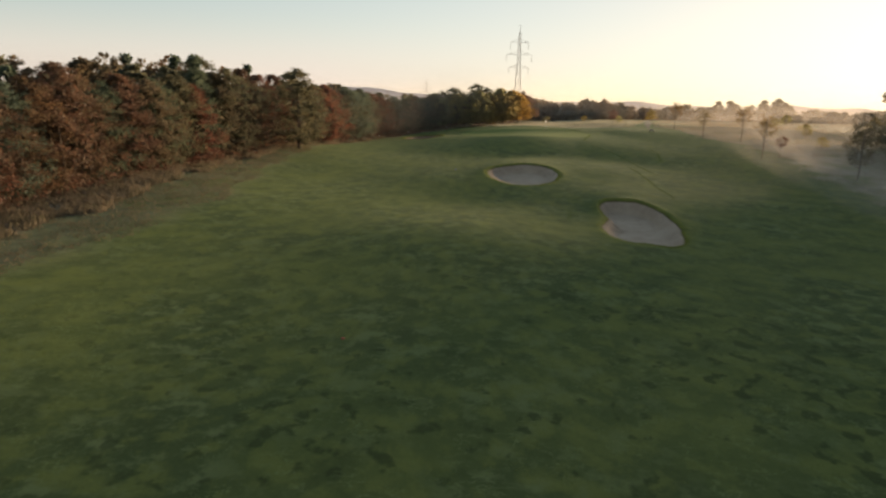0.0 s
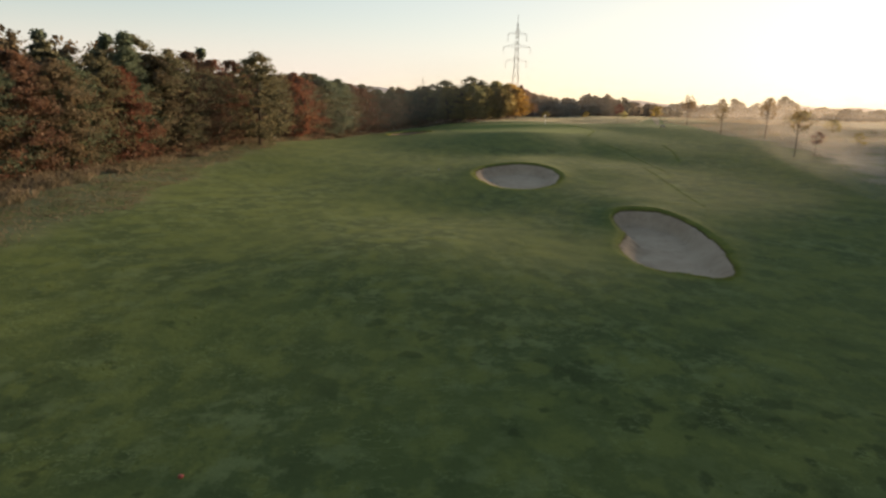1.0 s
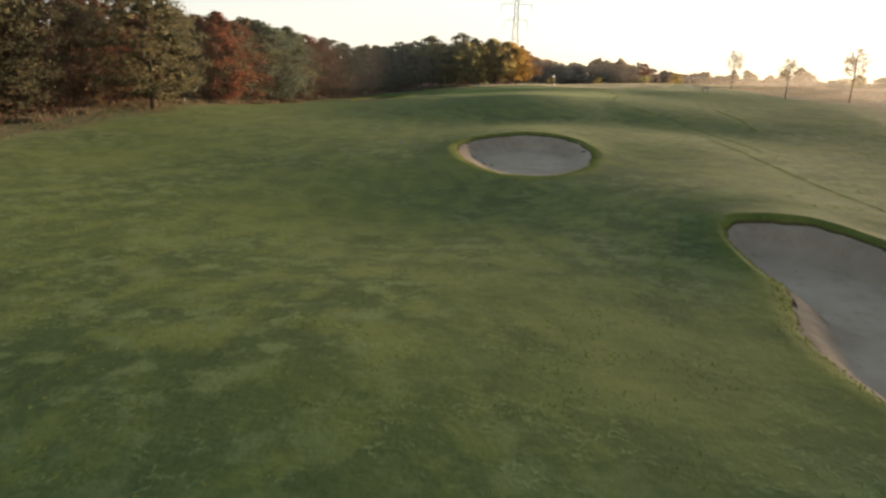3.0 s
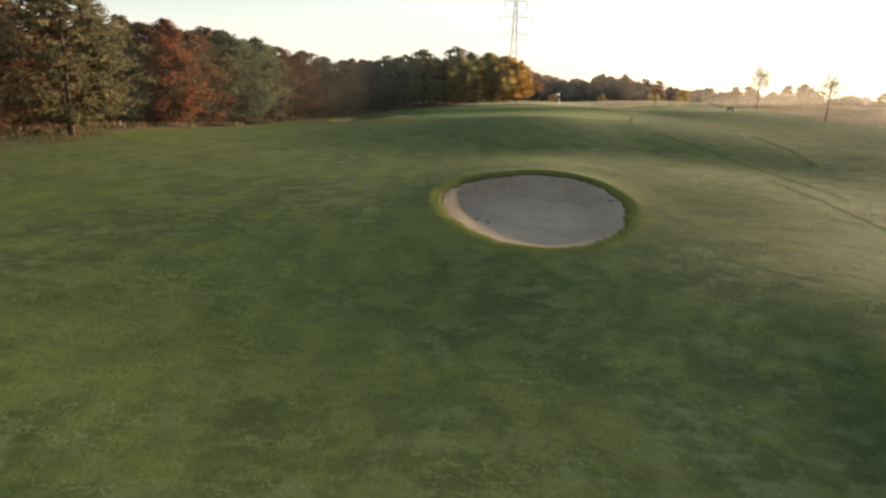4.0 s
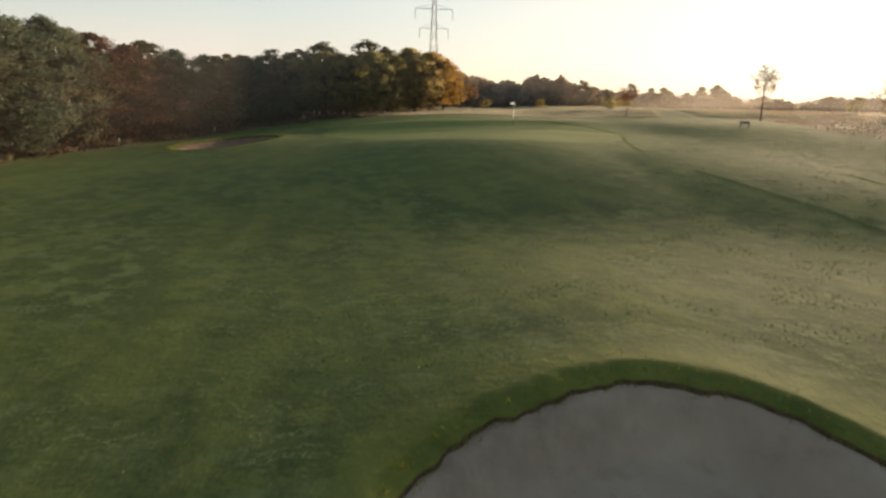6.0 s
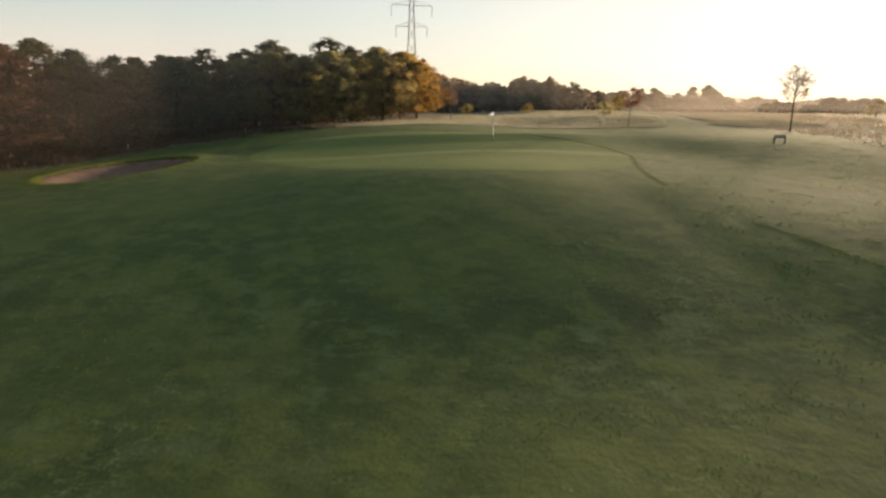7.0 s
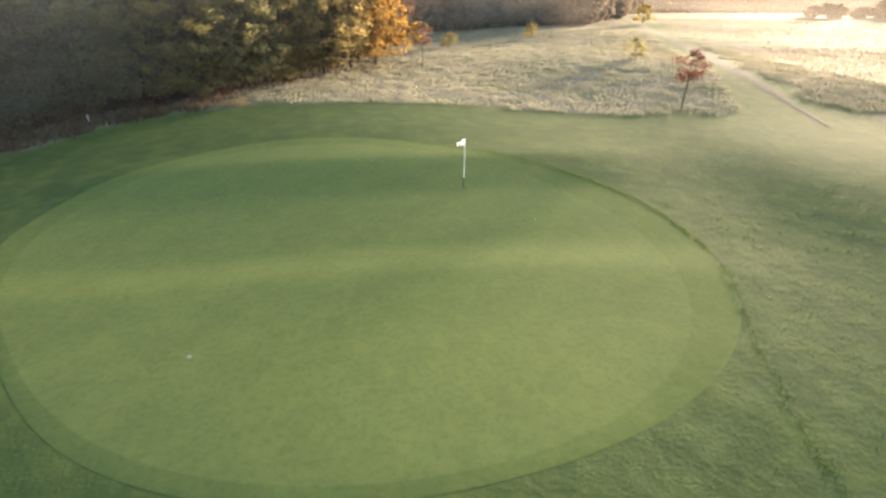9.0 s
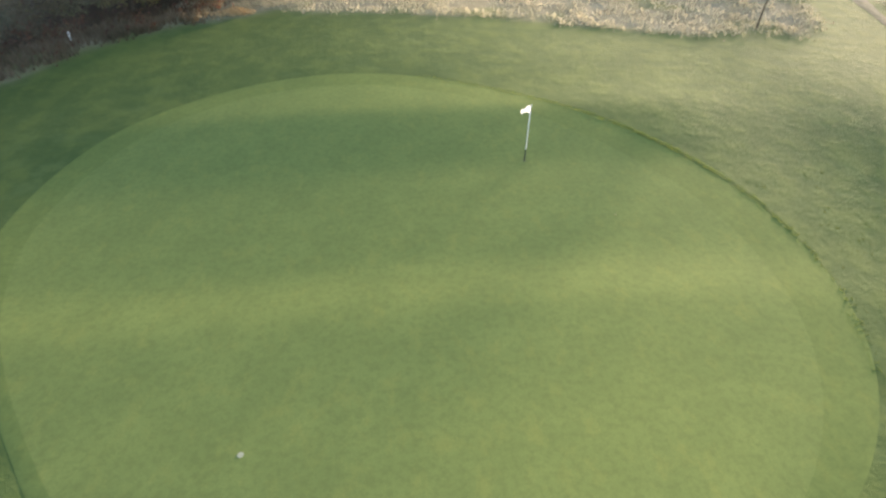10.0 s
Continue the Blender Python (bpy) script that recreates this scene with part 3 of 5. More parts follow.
def blades(base, low, high, count, seed, width=0.05, spread=0.10, lean=0.5):
    """Tufts of tapered blades at the given feet."""
    rng = np.random.default_rng(seed)
    n = len(base) * count
    foot = np.repeat(base, count, axis=0) + np.c_[rng.normal(0, spread, (n, 2)), np.zeros(n)]
    h = rng.uniform(low, high, n)
    a = rng.uniform(0, 2 * np.pi, n)
    side = np.c_[np.cos(a), np.sin(a), np.zeros(n)] * (width * rng.uniform(0.6, 1.4, n))[:, None]
    tip = foot + np.c_[rng.normal(0, 1, (n, 2)) * (lean * h)[:, None], h]
    foot[:, 2] -= 0.02
    return quick_mesh("blades", np.stack([foot - side, foot + side, tip], axis=1), 3)


def scatter(rng, count, x0, x1, y0, y1, keep):
    got = []
    while len(got) < count:
        x, y = rng.uniform(x0, x1), rng.uniform(y0, y1)
        if rng.random() < keep(x, y):
            got.append((x, y, land(x, y)))
    return np.array(got)


def build_grass():
    rng = random.Random(5)
    clump = lambda x, y: 0.25 + 0.75 * max(0.0, noise.noise((0.45 * x, 0.45 * y, 3.0)) + 0.35)
    strip = lambda x, y: (tall_grass(x, y) > 0.5) * clump(x, y) * (1 - in_wood(x, y))
    put("long_grass", blades(scatter(rng, 4200, -36, 2, 5, 152, strip), 0.22, 0.55, 7, 11, 0.06, 0.22), G_BANK, None, "long bleached and green grass below the wood edge", "long grass", "", "stuff")
    slope = lambda x, y: float(along(y, BANK_LEFT) - 0.8 < x < along(y, MOWN_LEFT) + 0.6 * math.sin(0.5 * y)) * clump(x, y)
    put("rough_grass", blades(scatter(rng, 5200, -30, -10, 5, 140, slope), 0.03, 0.12, 7, 17, 0.04, 0.25, 0.9), G_ROUGH, None, "uncut grey-green rough sloping up to the wood", "rough grass", "", "stuff")
    island = lambda x, y: (tall_grass(x, y) > 0.5) * clump(x, y)
    put("meadow_grass", blades(scatter(rng, 10000, 0, 52, 143, 205, island), 0.08, 0.21, 17, 12, 0.026, 0.32), G_HAY, None, "long pale straw-coloured meadow grass behind the green", "meadow grass", "", "stuff")
    put("meadow_grass", blades(scatter(rng, 11000, 40, 130, 40, 240, lambda x, y: (tall_grass(x, y) > 0.5) * (0.5 + 0.5 * clump(x, y))), 0.04, 0.10, 7, 13, 0.08, 0.9), G_DAMP, None, "long hay-coloured grass of the misty meadow beside the track", "meadow grass", "", "stuff")
    put("meadow_grass", blades(scatter(rng, 9000, 40, 78, 96, 178, lambda x, y: float(tall_grass(x, y) > 0.4)), 0.03, 0.08, 7, 16, 0.05, 0.5), G_DAMP, None, "thick low hay-coloured grass at the meadow edge", "meadow grass", "", "stuff")
    # tufts of the uneven semi-rough
    def short(x, y):
        if tall_grass(x, y) > 0.3 or GREEN[1](x, y) > -2.0 or any(d(x, y) > -2.0 for _, d in BUNKERS):
            return 0.0
        return max(0.0, noise.noise((0.35 * x, 0.8 * y, 9.0)) + 0.1) * 1.6
    put("turf_tufts", blades(scatter(rng, 20000, -24, 46, 4, 100, short), 0.010, 0.032, 5, 14, 0.025, 0.16, 1.2), G_TURF, None, "short uneven tufts of the dewy semi-rough", "grass", "", "stuff")


def build_rough():
    """Clumpy rough cut between the collar and the track."""
    rng = random.Random(15)
    def rough(x, y):
        if tall_grass(x, y) > 0.3 or GREEN[1](x, y) > -2.0 or x < 19.5:
            return 0.0
        return max(0.0, noise.noise((0.7 * x, 0.9 * y, 5.0)) + 0.25)
    put("rough_tufts", blades(scatter(rng, 1300, 19, 42, 100, 131, rough), 0.008, 0.026, 5, 19, 0.03, 0.16, 1.2), G_TURF, None, "clumpy rough grass beside the putting green", "grass", "", "stuff")


def build_edges():
    """Taller cut grass where mowing lines meet."""
    rng = random.Random(8)
    feet = []
    for i in range(800):
        a = rng.triangular(-0.45, 1.5, 0.5)
        x, y = COLLAR[0](a, 1.0, 0.05 + rng.gauss(0, 0.06) + 0.08 * math.sin(5 * a))
        feet.append((x, y, land(x, y)))
    put("collar_edge_grass", blades(np.array(feet), 0.02, 0.055, 3, 21, 0.02, 0.06), G_TURF, None, "taller grass where the collar meets the rough", "grass", "", "stuff")
    feet = []
    for line in (((24.6, 80.4), (24.7, 90.6), (24.0, 98.0), (21.8, 106.5)), ((28.7, 91.3), (30.2, 99.0), (30.4, 106.0)), ((22.1, 63.0), (22.6, 75.0), (23.0, 86.0)), ((21.5, 113.4), (21.7, 115.9), (22.1, 117.6), (22.6, 119.6), (23.7, 123.4)), ((10.9, 56.2), (10.5, 52.0), (10.4, 49.6), (10.7, 47.8)), ((11.5, 55.4), (11.1, 51.2), (11.2, 49.0))):
        first, last = min(p[1] for p in line), max(p[1] for p in line)
        for i in range(int(30 * (last - first))):
            y = rng.uniform(first, last)
            x = along(y, sorted((b, a) for a, b in line)) + rng.gauss(0, 0.08)
            feet.append((x, y, land(x, y)))
    put("mowing_line_grass", blades(np.array(feet), 0.006, 0.02, 5, 22, 0.03, 0.10), G_TURF, None, "ridge of longer grass along the mowing lines", "grass", "", "stuff")


def build_track():
    verts, faces = [], []
    n = 90
    cols = (-1.0, -0.55, 0.0, 0.55, 1.0)
    for i in range(n):
        y = 140 + (246 - 140) * i / (n - 1)
        x = along(y, [(b, a) for a, b in TRACK])
        half = (0.12 + 0.78 * min(1.0, i / 16)) * (1.05 + 0.12 * math.sin(0.8 * y) + 0.1 * math.sin(2.3 * y))
        for c in cols:
            px = x + c * half
            verts.append((px, y, land(px, y) + (0.02 if abs(c) < 0.9 else 0.004) - 0.012 * (abs(c) == 0.55)))
    w = len(cols)
    for i in range(n - 1):
        for k in range(w - 1):
            faces.append((i * w + k, i * w + k + 1, (i + 1) * w + k + 1, (i + 1) * w + k))
    put("track", mesh_of("track", verts, faces, True), M_TRACK, None, "worn pale earth track winding through the meadow", "track", "", "structure")


# ---- trees ----
def envelope(shape, u):
    if shape == "cone":
        return max(0.04, (1 - u) ** 0.75) * min(1.0, (u + 0.02) / 0.08)
    if shape == "edge":
        return min(1.0, 0.55 + u / 0.3) * max(0.02, 1 - u ** 2.8) ** 0.58
    if shape == "column":
        return min(1.0, 0.3 + u / 0.35) * max(0.05, 1 - u ** 3) ** 0.7
    return max(0.05, 1 - abs(2 * u - 0.9) ** 2.2 / 1.35) ** 0.6


def make_tree(name, seed, height, crown_from, radius, shape, clusters, leaves, leaf, material, bark, label, category="tree", cluster=0.75, trunk=0.13, lean=0.0, limbs=9, group=""):
    """A tree: tapered trunk with limbs, and a crown of many small leaves in clumps."""
    rng = random.Random(seed)
    top = empty(name, 0, 0, 0, 0, label, category, group)
    bm = bmesh.new()
    knots = [Vector((0, 0, -0.25))]
    tall = height * (0.93 if shape != "edge" else 0.85)
    for k in range(1, 7):
        u = k / 6
        knots.append(Vector((lean * u * height + rng.gauss(0, 0.012 * height) * u, rng.gauss(0, 0.012 * height) * u, tall * u)))
    for k in range(6):
        rod(bm, knots[k], knots[k + 1], trunk * (1.12 - k / 6.3) + 0.012, trunk * (1.12 - (k + 1) / 6.3) + 0.012, 7)
    spots = []
    lobes = [(rng.uniform(0, 6.28), rng.uniform(0.2, 0.9), rng.uniform(0.12, 0.34)) for _ in range(6)]
    for _ in range(clusters):
        u = rng.random()
        a = rng.uniform(0, 2 * math.pi)
        r = radius * envelope(shape, u)
        for la, lu, ls in lobes:
            r *= 1 + ls * max(0.0, math.cos(a - la)) ** 2 * math.exp(-((u - lu) / 0.20) ** 2)
        r *= (0.3 + 0.7 * rng.random() ** 0.4)
        z = crown_from + u * (height - crown_from)
        f = min(1.0, z / height)
        spots.append(Vector((lean * f * height + r * math.cos(a), r * math.sin(a), z)))
    for _ in range(limbs):
        s = rng.choice(spots)
        u = max(0.12, min(0.85, (s.z - 0.28 * math.hypot(s.x, s.y) - 0.3) / tall))
        foot = knots[int(u * 6)].lerp(knots[min(6, int(u * 6) + 1)], u * 6 - int(u * 6))
        bend = foot.lerp(s, 0.55) + Vector((0, 0, -0.06 * (s - foot).length))
        rod(bm, foot, bend, trunk * 0.42 * (1 - u * 0.6) + 0.01, trunk * 0.25 * (1 - u * 0.6) + 0.008, 5)
        rod(bm, bend, s, trunk * 0.25 * (1 - u * 0.6) + 0.008, 0.006, 5)
    part("trunk", bm, bark, top)
    nr = np.random.default_rng(seed)
    n = len(spots) * leaves
    centre = np.repeat(np.array([tuple(s) for s in spots]), leaves, axis=0)
    rise = np.array([(p.z - crown_from) / (height - crown_from) for p in spots])
    size = np.repeat(nr.uniform(0.6, 1.3, len(spots)) * (1 - 0.3 * rise ** 2), leaves) * cluster
    d = nr.normal(0, 1, (n, 3))
    d /= np.linalg.norm(d, axis=1)[:, None]
    centre = centre + d * (size * nr.random(n) ** 0.45)[:, None] * np.array((1.0, 1.0, 0.62))
    centre[:, 2] = np.maximum(centre[:, 2], 0.12 + 0.3 * nr.random(n))
    a = nr.normal(0, 1, (n, 3)) * np.array((1, 1, 0.55))
    a /= np.linalg.norm(a, axis=1)[:, None]
    b = np.cross(a, nr.normal(0, 1, (n, 3)))
    b /= np.linalg.norm(b, axis=1)[:, None]
    inner = nr.random(n) < 0.22                      # larger leaf masses close the heart of the crown
    axis = np.c_[lean * centre[:, 2], np.zeros(n)]
    centre[inner, :2] = axis[inner] + (centre[inner, :2] - axis[inner]) * 0.62
    s = (leaf * nr.uniform(0.6, 1.4, n) * np.where(inner & (leaf * height > 1.0), 2.3, 1.0))[:, None]
    crown = np.stack([centre - a * s * 0.5, centre + b * s * 0.32, centre + a * s * 0.5, centre - b * s * 0.32], axis=1)
    put("crown", quick_mesh("crown", crown, 4), material, top)
    return top


def make_wispy_tree(seed, label, group):
    """A slender young tree: clear stem, a fan of rising twigs with few leaves at their ends."""
    rng = random.Random(seed)
    top = empty("birch_tree", 0, 0, 0, 0, label, "tree", group)
    bm = bmesh.new()
    stem = [Vector((0, 0, -0.2)), Vector((0.02, 0.03, 1.3)), Vector((-0.03, 0.02, 2.6)), Vector((0.02, -0.03, 3.7)), Vector((0.08, 0.0, 4.6))]
    for k in range(4):
        rod(bm, stem[k], stem[k + 1], 0.066 - 0.013 * k, 0.053 - 0.013 * k, 7)
    tips = []
    for i in range(26):
        f = (i + rng.random()) / 26
        u = 1.9 + 2.2 * f
        foot = Vector((0, 0, u))
        a = i * 2.4 + rng.uniform(-0.6, 0.6)
        out = rng.uniform(0.45, 1.0) * (1.15 + 0.55 * math.sin(2.6 * f + 0.2)) * (1 - 0.45 * f * f)
        rise = rng.uniform(0.35, 1.05) * out + 0.35 * f
        end = foot + Vector((out * math.cos(a) + 0.1, out * math.sin(a), rise))
        bend = foot.lerp(end, 0.5) + Vector((0, 0, -0.10 * out))
        rod(bm, foot, bend, 0.024, 0.016, 5)
        rod(bm, bend, end, 0.016, 0.006, 4)
        tips += [end, bend.lerp(end, 0.6)]
        for _ in range(4):
            q = bend.lerp(end, rng.uniform(0.0, 0.95))
            e = q + Vector((rng.gauss(0, 0.22), rng.gauss(0, 0.22), rng.uniform(0.0, 0.5)))
            rod(bm, q, e, 0.010, 0.004, 4)
            tips += [e, q.lerp(e, 0.6)]
    part("trunk", bm, M_BARK, top)
    nr = np.random.default_rng(seed)
    centre = np.repeat(np.array([tuple(t) for t in tips]), 4, axis=0)
    n = len(centre)
    centre = centre + nr.normal(0, 0.13, (n, 3)) * np.array((1.0, 1.0, 0.8))
    a = nr.normal(0, 1, (n, 3))
    a /= np.linalg.norm(a, axis=1)[:, None]
    b = np.cross(a, nr.normal(0, 1, (n, 3)))
    b /= np.linalg.norm(b, axis=1)[:, None]
    s = (0.12 * nr.uniform(0.6, 1.4, n))[:, None]
    put("crown", quick_mesh("crown", np.stack([centre - a * s * 0.5, centre + b * s * 0.3, centre + a * s * 0.5, centre - b * s * 0.3], axis=1), 4), L_THIN, top)
    return top


def plant(tree, x, y, turn, size, wide=1.0):
    return copy_thing(tree, pose(x, y, land(x, y), 0, 0, turn) @ Matrix.Diagonal((size * wide, size * wide, size, 1)))


def stow(tree):
    """Remove a pattern tree once its copies stand."""
    for o in (*tree.children_recursive, tree):
        bpy.data.objects.remove(o)


def wood_line(step, back, jitter, rng):
    """Places along the wood edge, moved back from it."""
    pts = [Vector(p) for p in WOOD_EDGE]
    places, run = [], 0.0
    for a, b in zip(pts, pts[1:]):
        d = b - a
        inward = Vector((-d.y, d.x)).normalized()
        while run < d.length:
            p = a + d.normalized() * run + inward * (back + rng.uniform(-jitter, jitter))
            places.append((p.x + rng.uniform(-jitter, jitter), p.y + rng.uniform(-jitter, jitter)))
            run += step * rng.uniform(0.8, 1.25)
        run -= d.length
    return places


def build_wood():
    rng = random.Random(31)
    G = "trees of the wood"
    front = [
        make_tree("oak_tree", 1, 9.2, 0.5, 2.9, "edge", 170, 66, 0.135, L_RUST, M_BARK, "rust-brown autumn tree clothed with leaves to the ground", group=G),
        make_tree("oak_tree", 2, 8.6, 0.4, 2.7, "edge", 170, 66, 0.135, L_BROWN, M_BARK, "brown autumn tree at the edge of the wood", group=G),
        make_tree("broadleaf_tree", 3, 9.5, 0.5, 2.8, "edge", 170, 66, 0.13, L_OLIVE, M_BARK, "olive-green broadleaf tree turning brown at the wood edge", group=G),
        make_tree("broadleaf_tree", 4, 9.0, 0.3, 2.6, "edge", 170, 66, 0.13, L_GREEN, M_BARK, "dark green bushy tree at the wood edge", group=G),
        make_tree("pine_tree", 5, 10.3, 1.0, 2.5, "cone", 160, 66, 0.135, L_GREEN, M_BARK, "dark green pine rising above the wood edge", group=G),
        make_tree("oak_tree", 6, 7.2, 0.3, 2.5, "edge", 170, 66, 0.135, L_RUST, M_BARK, "lower russet tree at the wood edge", group=G),
    ]
    rear = [
        make_tree("broadleaf_tree", 11, 10.5, 1.2, 2.8, "edge", 62, 28, 0.37, L_OLIVE, M_BARK, "tall olive-brown tree inside the wood", group=G),
        make_tree("pine_tree", 12, 11.2, 1.0, 2.6, "cone", 62, 28, 0.35, L_GREEN, M_BARK, "tall dark pine inside the wood", group=G),
        make_tree("birch_tree", 13, 11.4, 3.5, 2.1, "round", 46, 26, 0.26, L_BROWN, M_PALE_BARK, "thin-crowned brown birch standing above the wood", group=G),
        make_tree("oak_tree", 14, 10.2, 1.2, 2.9, "edge", 62, 28, 0.37, L_BROWN, M_BARK, "tall brown oak inside the wood", group=G),
    ]
    def pick(y, rng):
        r = rng.random()
        if y < 100:          # russet stretch
            return front[0] if r < 0.20 else front[1] if r < 0.40 else front[5] if r < 0.50 else front[2] if r < 0.68 else front[3] if r < 0.86 else front[4]
        return front[2] if r < 0.40 else front[3] if r < 0.86 else front[1] if r < 0.97 else front[0]
    for x, y in wood_line(2.7, 2.4, 0.5, rng):
        if y > 148:
            continue
        s = rng.uniform(0.86, 1.06) * (1.13 if y < 100 else 1.02 if y < 125 else 0.94 if y < 142 else 0.80)
        plant(pick(y, rng), x, y, rng.uniform(0, 360), s, 1.12 if y < 100 else 1.4)
    for x, y in wood_line(3.1, 3.4, 0.7, rng):
        if 112 < y < 147:
            plant(pick(y, rng), x, y, rng.uniform(0, 360), rng.uniform(0.66, 0.82), 1.35)
    for back, step in ((5.6, 3.6), (9.4, 4.6), (14.5, 6.0), (20.0, 6.5)):
        for x, y in wood_line(step, back, 0.9, rng):
            if y > 168:
                continue
            s = rng.uniform(0.85, 1.06) * (1.04 if y < 100 else 0.93 if y < 125 else 0.84 if y < 142 else 0.70)
            plant(rng.choice(rear if y < 95 else (rear[0], rear[0], rear[3])), x, y, rng.uniform(0, 360), s, 1.1 if y < 100 else 1.4)
    for t in front + rear:
        stow(t)
    # trees that stand out in the line
    flame = make_tree("maple_tree", 41, 9.6, 0.6, 2.6, "edge", 150, 64, 0.165, L_FLAME, M_BARK, "flame-orange autumn tree in the wood edge", group=G)
    plant(flame, -23.6, 107.5, 40, 1.0)
    plant(flame, -28.6, 91.5, 210, 0.5)
    stow(flame)
    gold = make_tree("maple_tree", 42, 8.6, 1.3, 3.4, "round", 180, 56, 0.19, L_GOLD, M_BARK, "golden-orange tree at the corner of the wood", group=G)
    plant(gold, 13.0, 166.6, 20, 0.80, 1.15)
    plant(gold, 10.8, 165.2, 150, 0.92, 1.05)
    plant(gold, 11.4, 169.4, 260, 0.94, 1.1)
    plant(gold, 8.6, 161.8, 330, 0.86, 1.15)
    stow(gold)
    lime = make_tree("broadleaf_tree", 43, 9.2, 0.8, 3.3, "edge", 190, 56, 0.19, L_LIME, M_BARK, "yellow-green tree beside the golden corner trees", group=G)
    plant(lime, 7.9, 163.4, 75, 0.90, 1.1)
    plant(lime, 8.0, 167.5, 190, 0.96, 1.1)
    plant(lime, 4.9, 161.5, 290, 0.84, 1.15)
    plant(lime, 1.6, 157.6, 30, 0.78, 1.1)
    plant(lime, 2.6, 164.5, 120, 0.9, 1.1)
    for x, y, turn, k in ((-5.6, 150.2, 10, 0.74), (-2.6, 151.0, 200, 0.80), (0.4, 152.6, 100, 0.76), (2.9, 155.0, 330, 0.82), (5.6, 158.6, 60, 0.80)):
        plant(lime, x, y, turn, k, 1.15)
    stow(lime)
    peak = make_tree("broadleaf_tree", 44, 10.2, 0.9, 2.9, "edge", 190, 60, 0.15, L_OLIVE, M_BARK, "tall olive-brown tree whose loose crown tops the wood", group=G, cluster=0.6)
    plant(peak, 1.8, 168.6, 0, 1.0, 1.5)
    plant(peak, 4.6, 169.6, 75, 0.9, 1.5)
    plant(peak, -3.8, 160.0, 120, 0.88, 1.5)
    plant(peak, -6.6, 158.4, 310, 0.8, 1.5)
    plant(peak, -27.2, 100.4, 240, 1.08, 1.25)
    plant(peak, -23.6, 92.2, 60, 1.10, 1.35)
    plant(peak, -2.8, 153.6, 200, 0.84, 1.5)
    plant(peak, -33.0, 80.5, 300, 1.2, 1.3)
    stow(peak)
    hazel = make_tree("hazel_tree", 46, 6.8, 0.3, 2.5, "edge", 150, 60, 0.16, L_PALE, M_BARK, "pale olive hazel leaning out of the dark wood edge", group=G, cluster=0.6)
    plant(hazel, -12.9, 142.0, 0, 0.98, 1.1)
    plant(hazel, -9.6, 147.2, 140, 0.9, 1.2)
    plant(hazel, -19.8, 124.0, 250, 0.85, 1.2)
    stow(hazel)
    dull = make_tree("oak_tree", 45, 8.6, 0.8, 3.0, "edge", 80, 34, 0.30, L_RED, M_BARK, "dull red tree behind the corner of the wood", group=G)
    plant(dull, 15.0, 187.0, 0, 0.98)
    plant(dull, 11.5, 192.0, 90, 0.9)
    stow(dull)
    # bracken and brushwood under the edge
    feet = []
    for x, y in wood_line(0.42, 0.2, 1.1, rng):
        feet.append((x, y, land(x, y)))
    feet = np.array(feet)
    nr = np.random.default_rng(77)
    c = np.repeat(feet, 22, axis=0)
    n = len(c)
    c = c + np.c_[nr.normal(0, 0.45, (n, 2)), nr.random(n) ** 1.3 * np.repeat(nr.uniform(0.5, 1.7, len(feet)), 22)]
    a = nr.normal(0, 1, (n, 3))
    a /= np.linalg.norm(a, axis=1)[:, None]
    b = np.cross(a, nr.normal(0, 1, (n, 3)))
    b /= np.linalg.norm(b, axis=1)[:, None]
    s = nr.uniform(0.12, 0.3, n)[:, None]
    put("bracken", quick_mesh("bracken", np.stack([c - a * s * 0.5, c + b * s * 0.3, c + a * s * 0.5, c - b * s * 0.3], axis=1), 4), L_RUST, None, "russet bracken and brushwood along the wood edge", "bracken", "", "stuff")


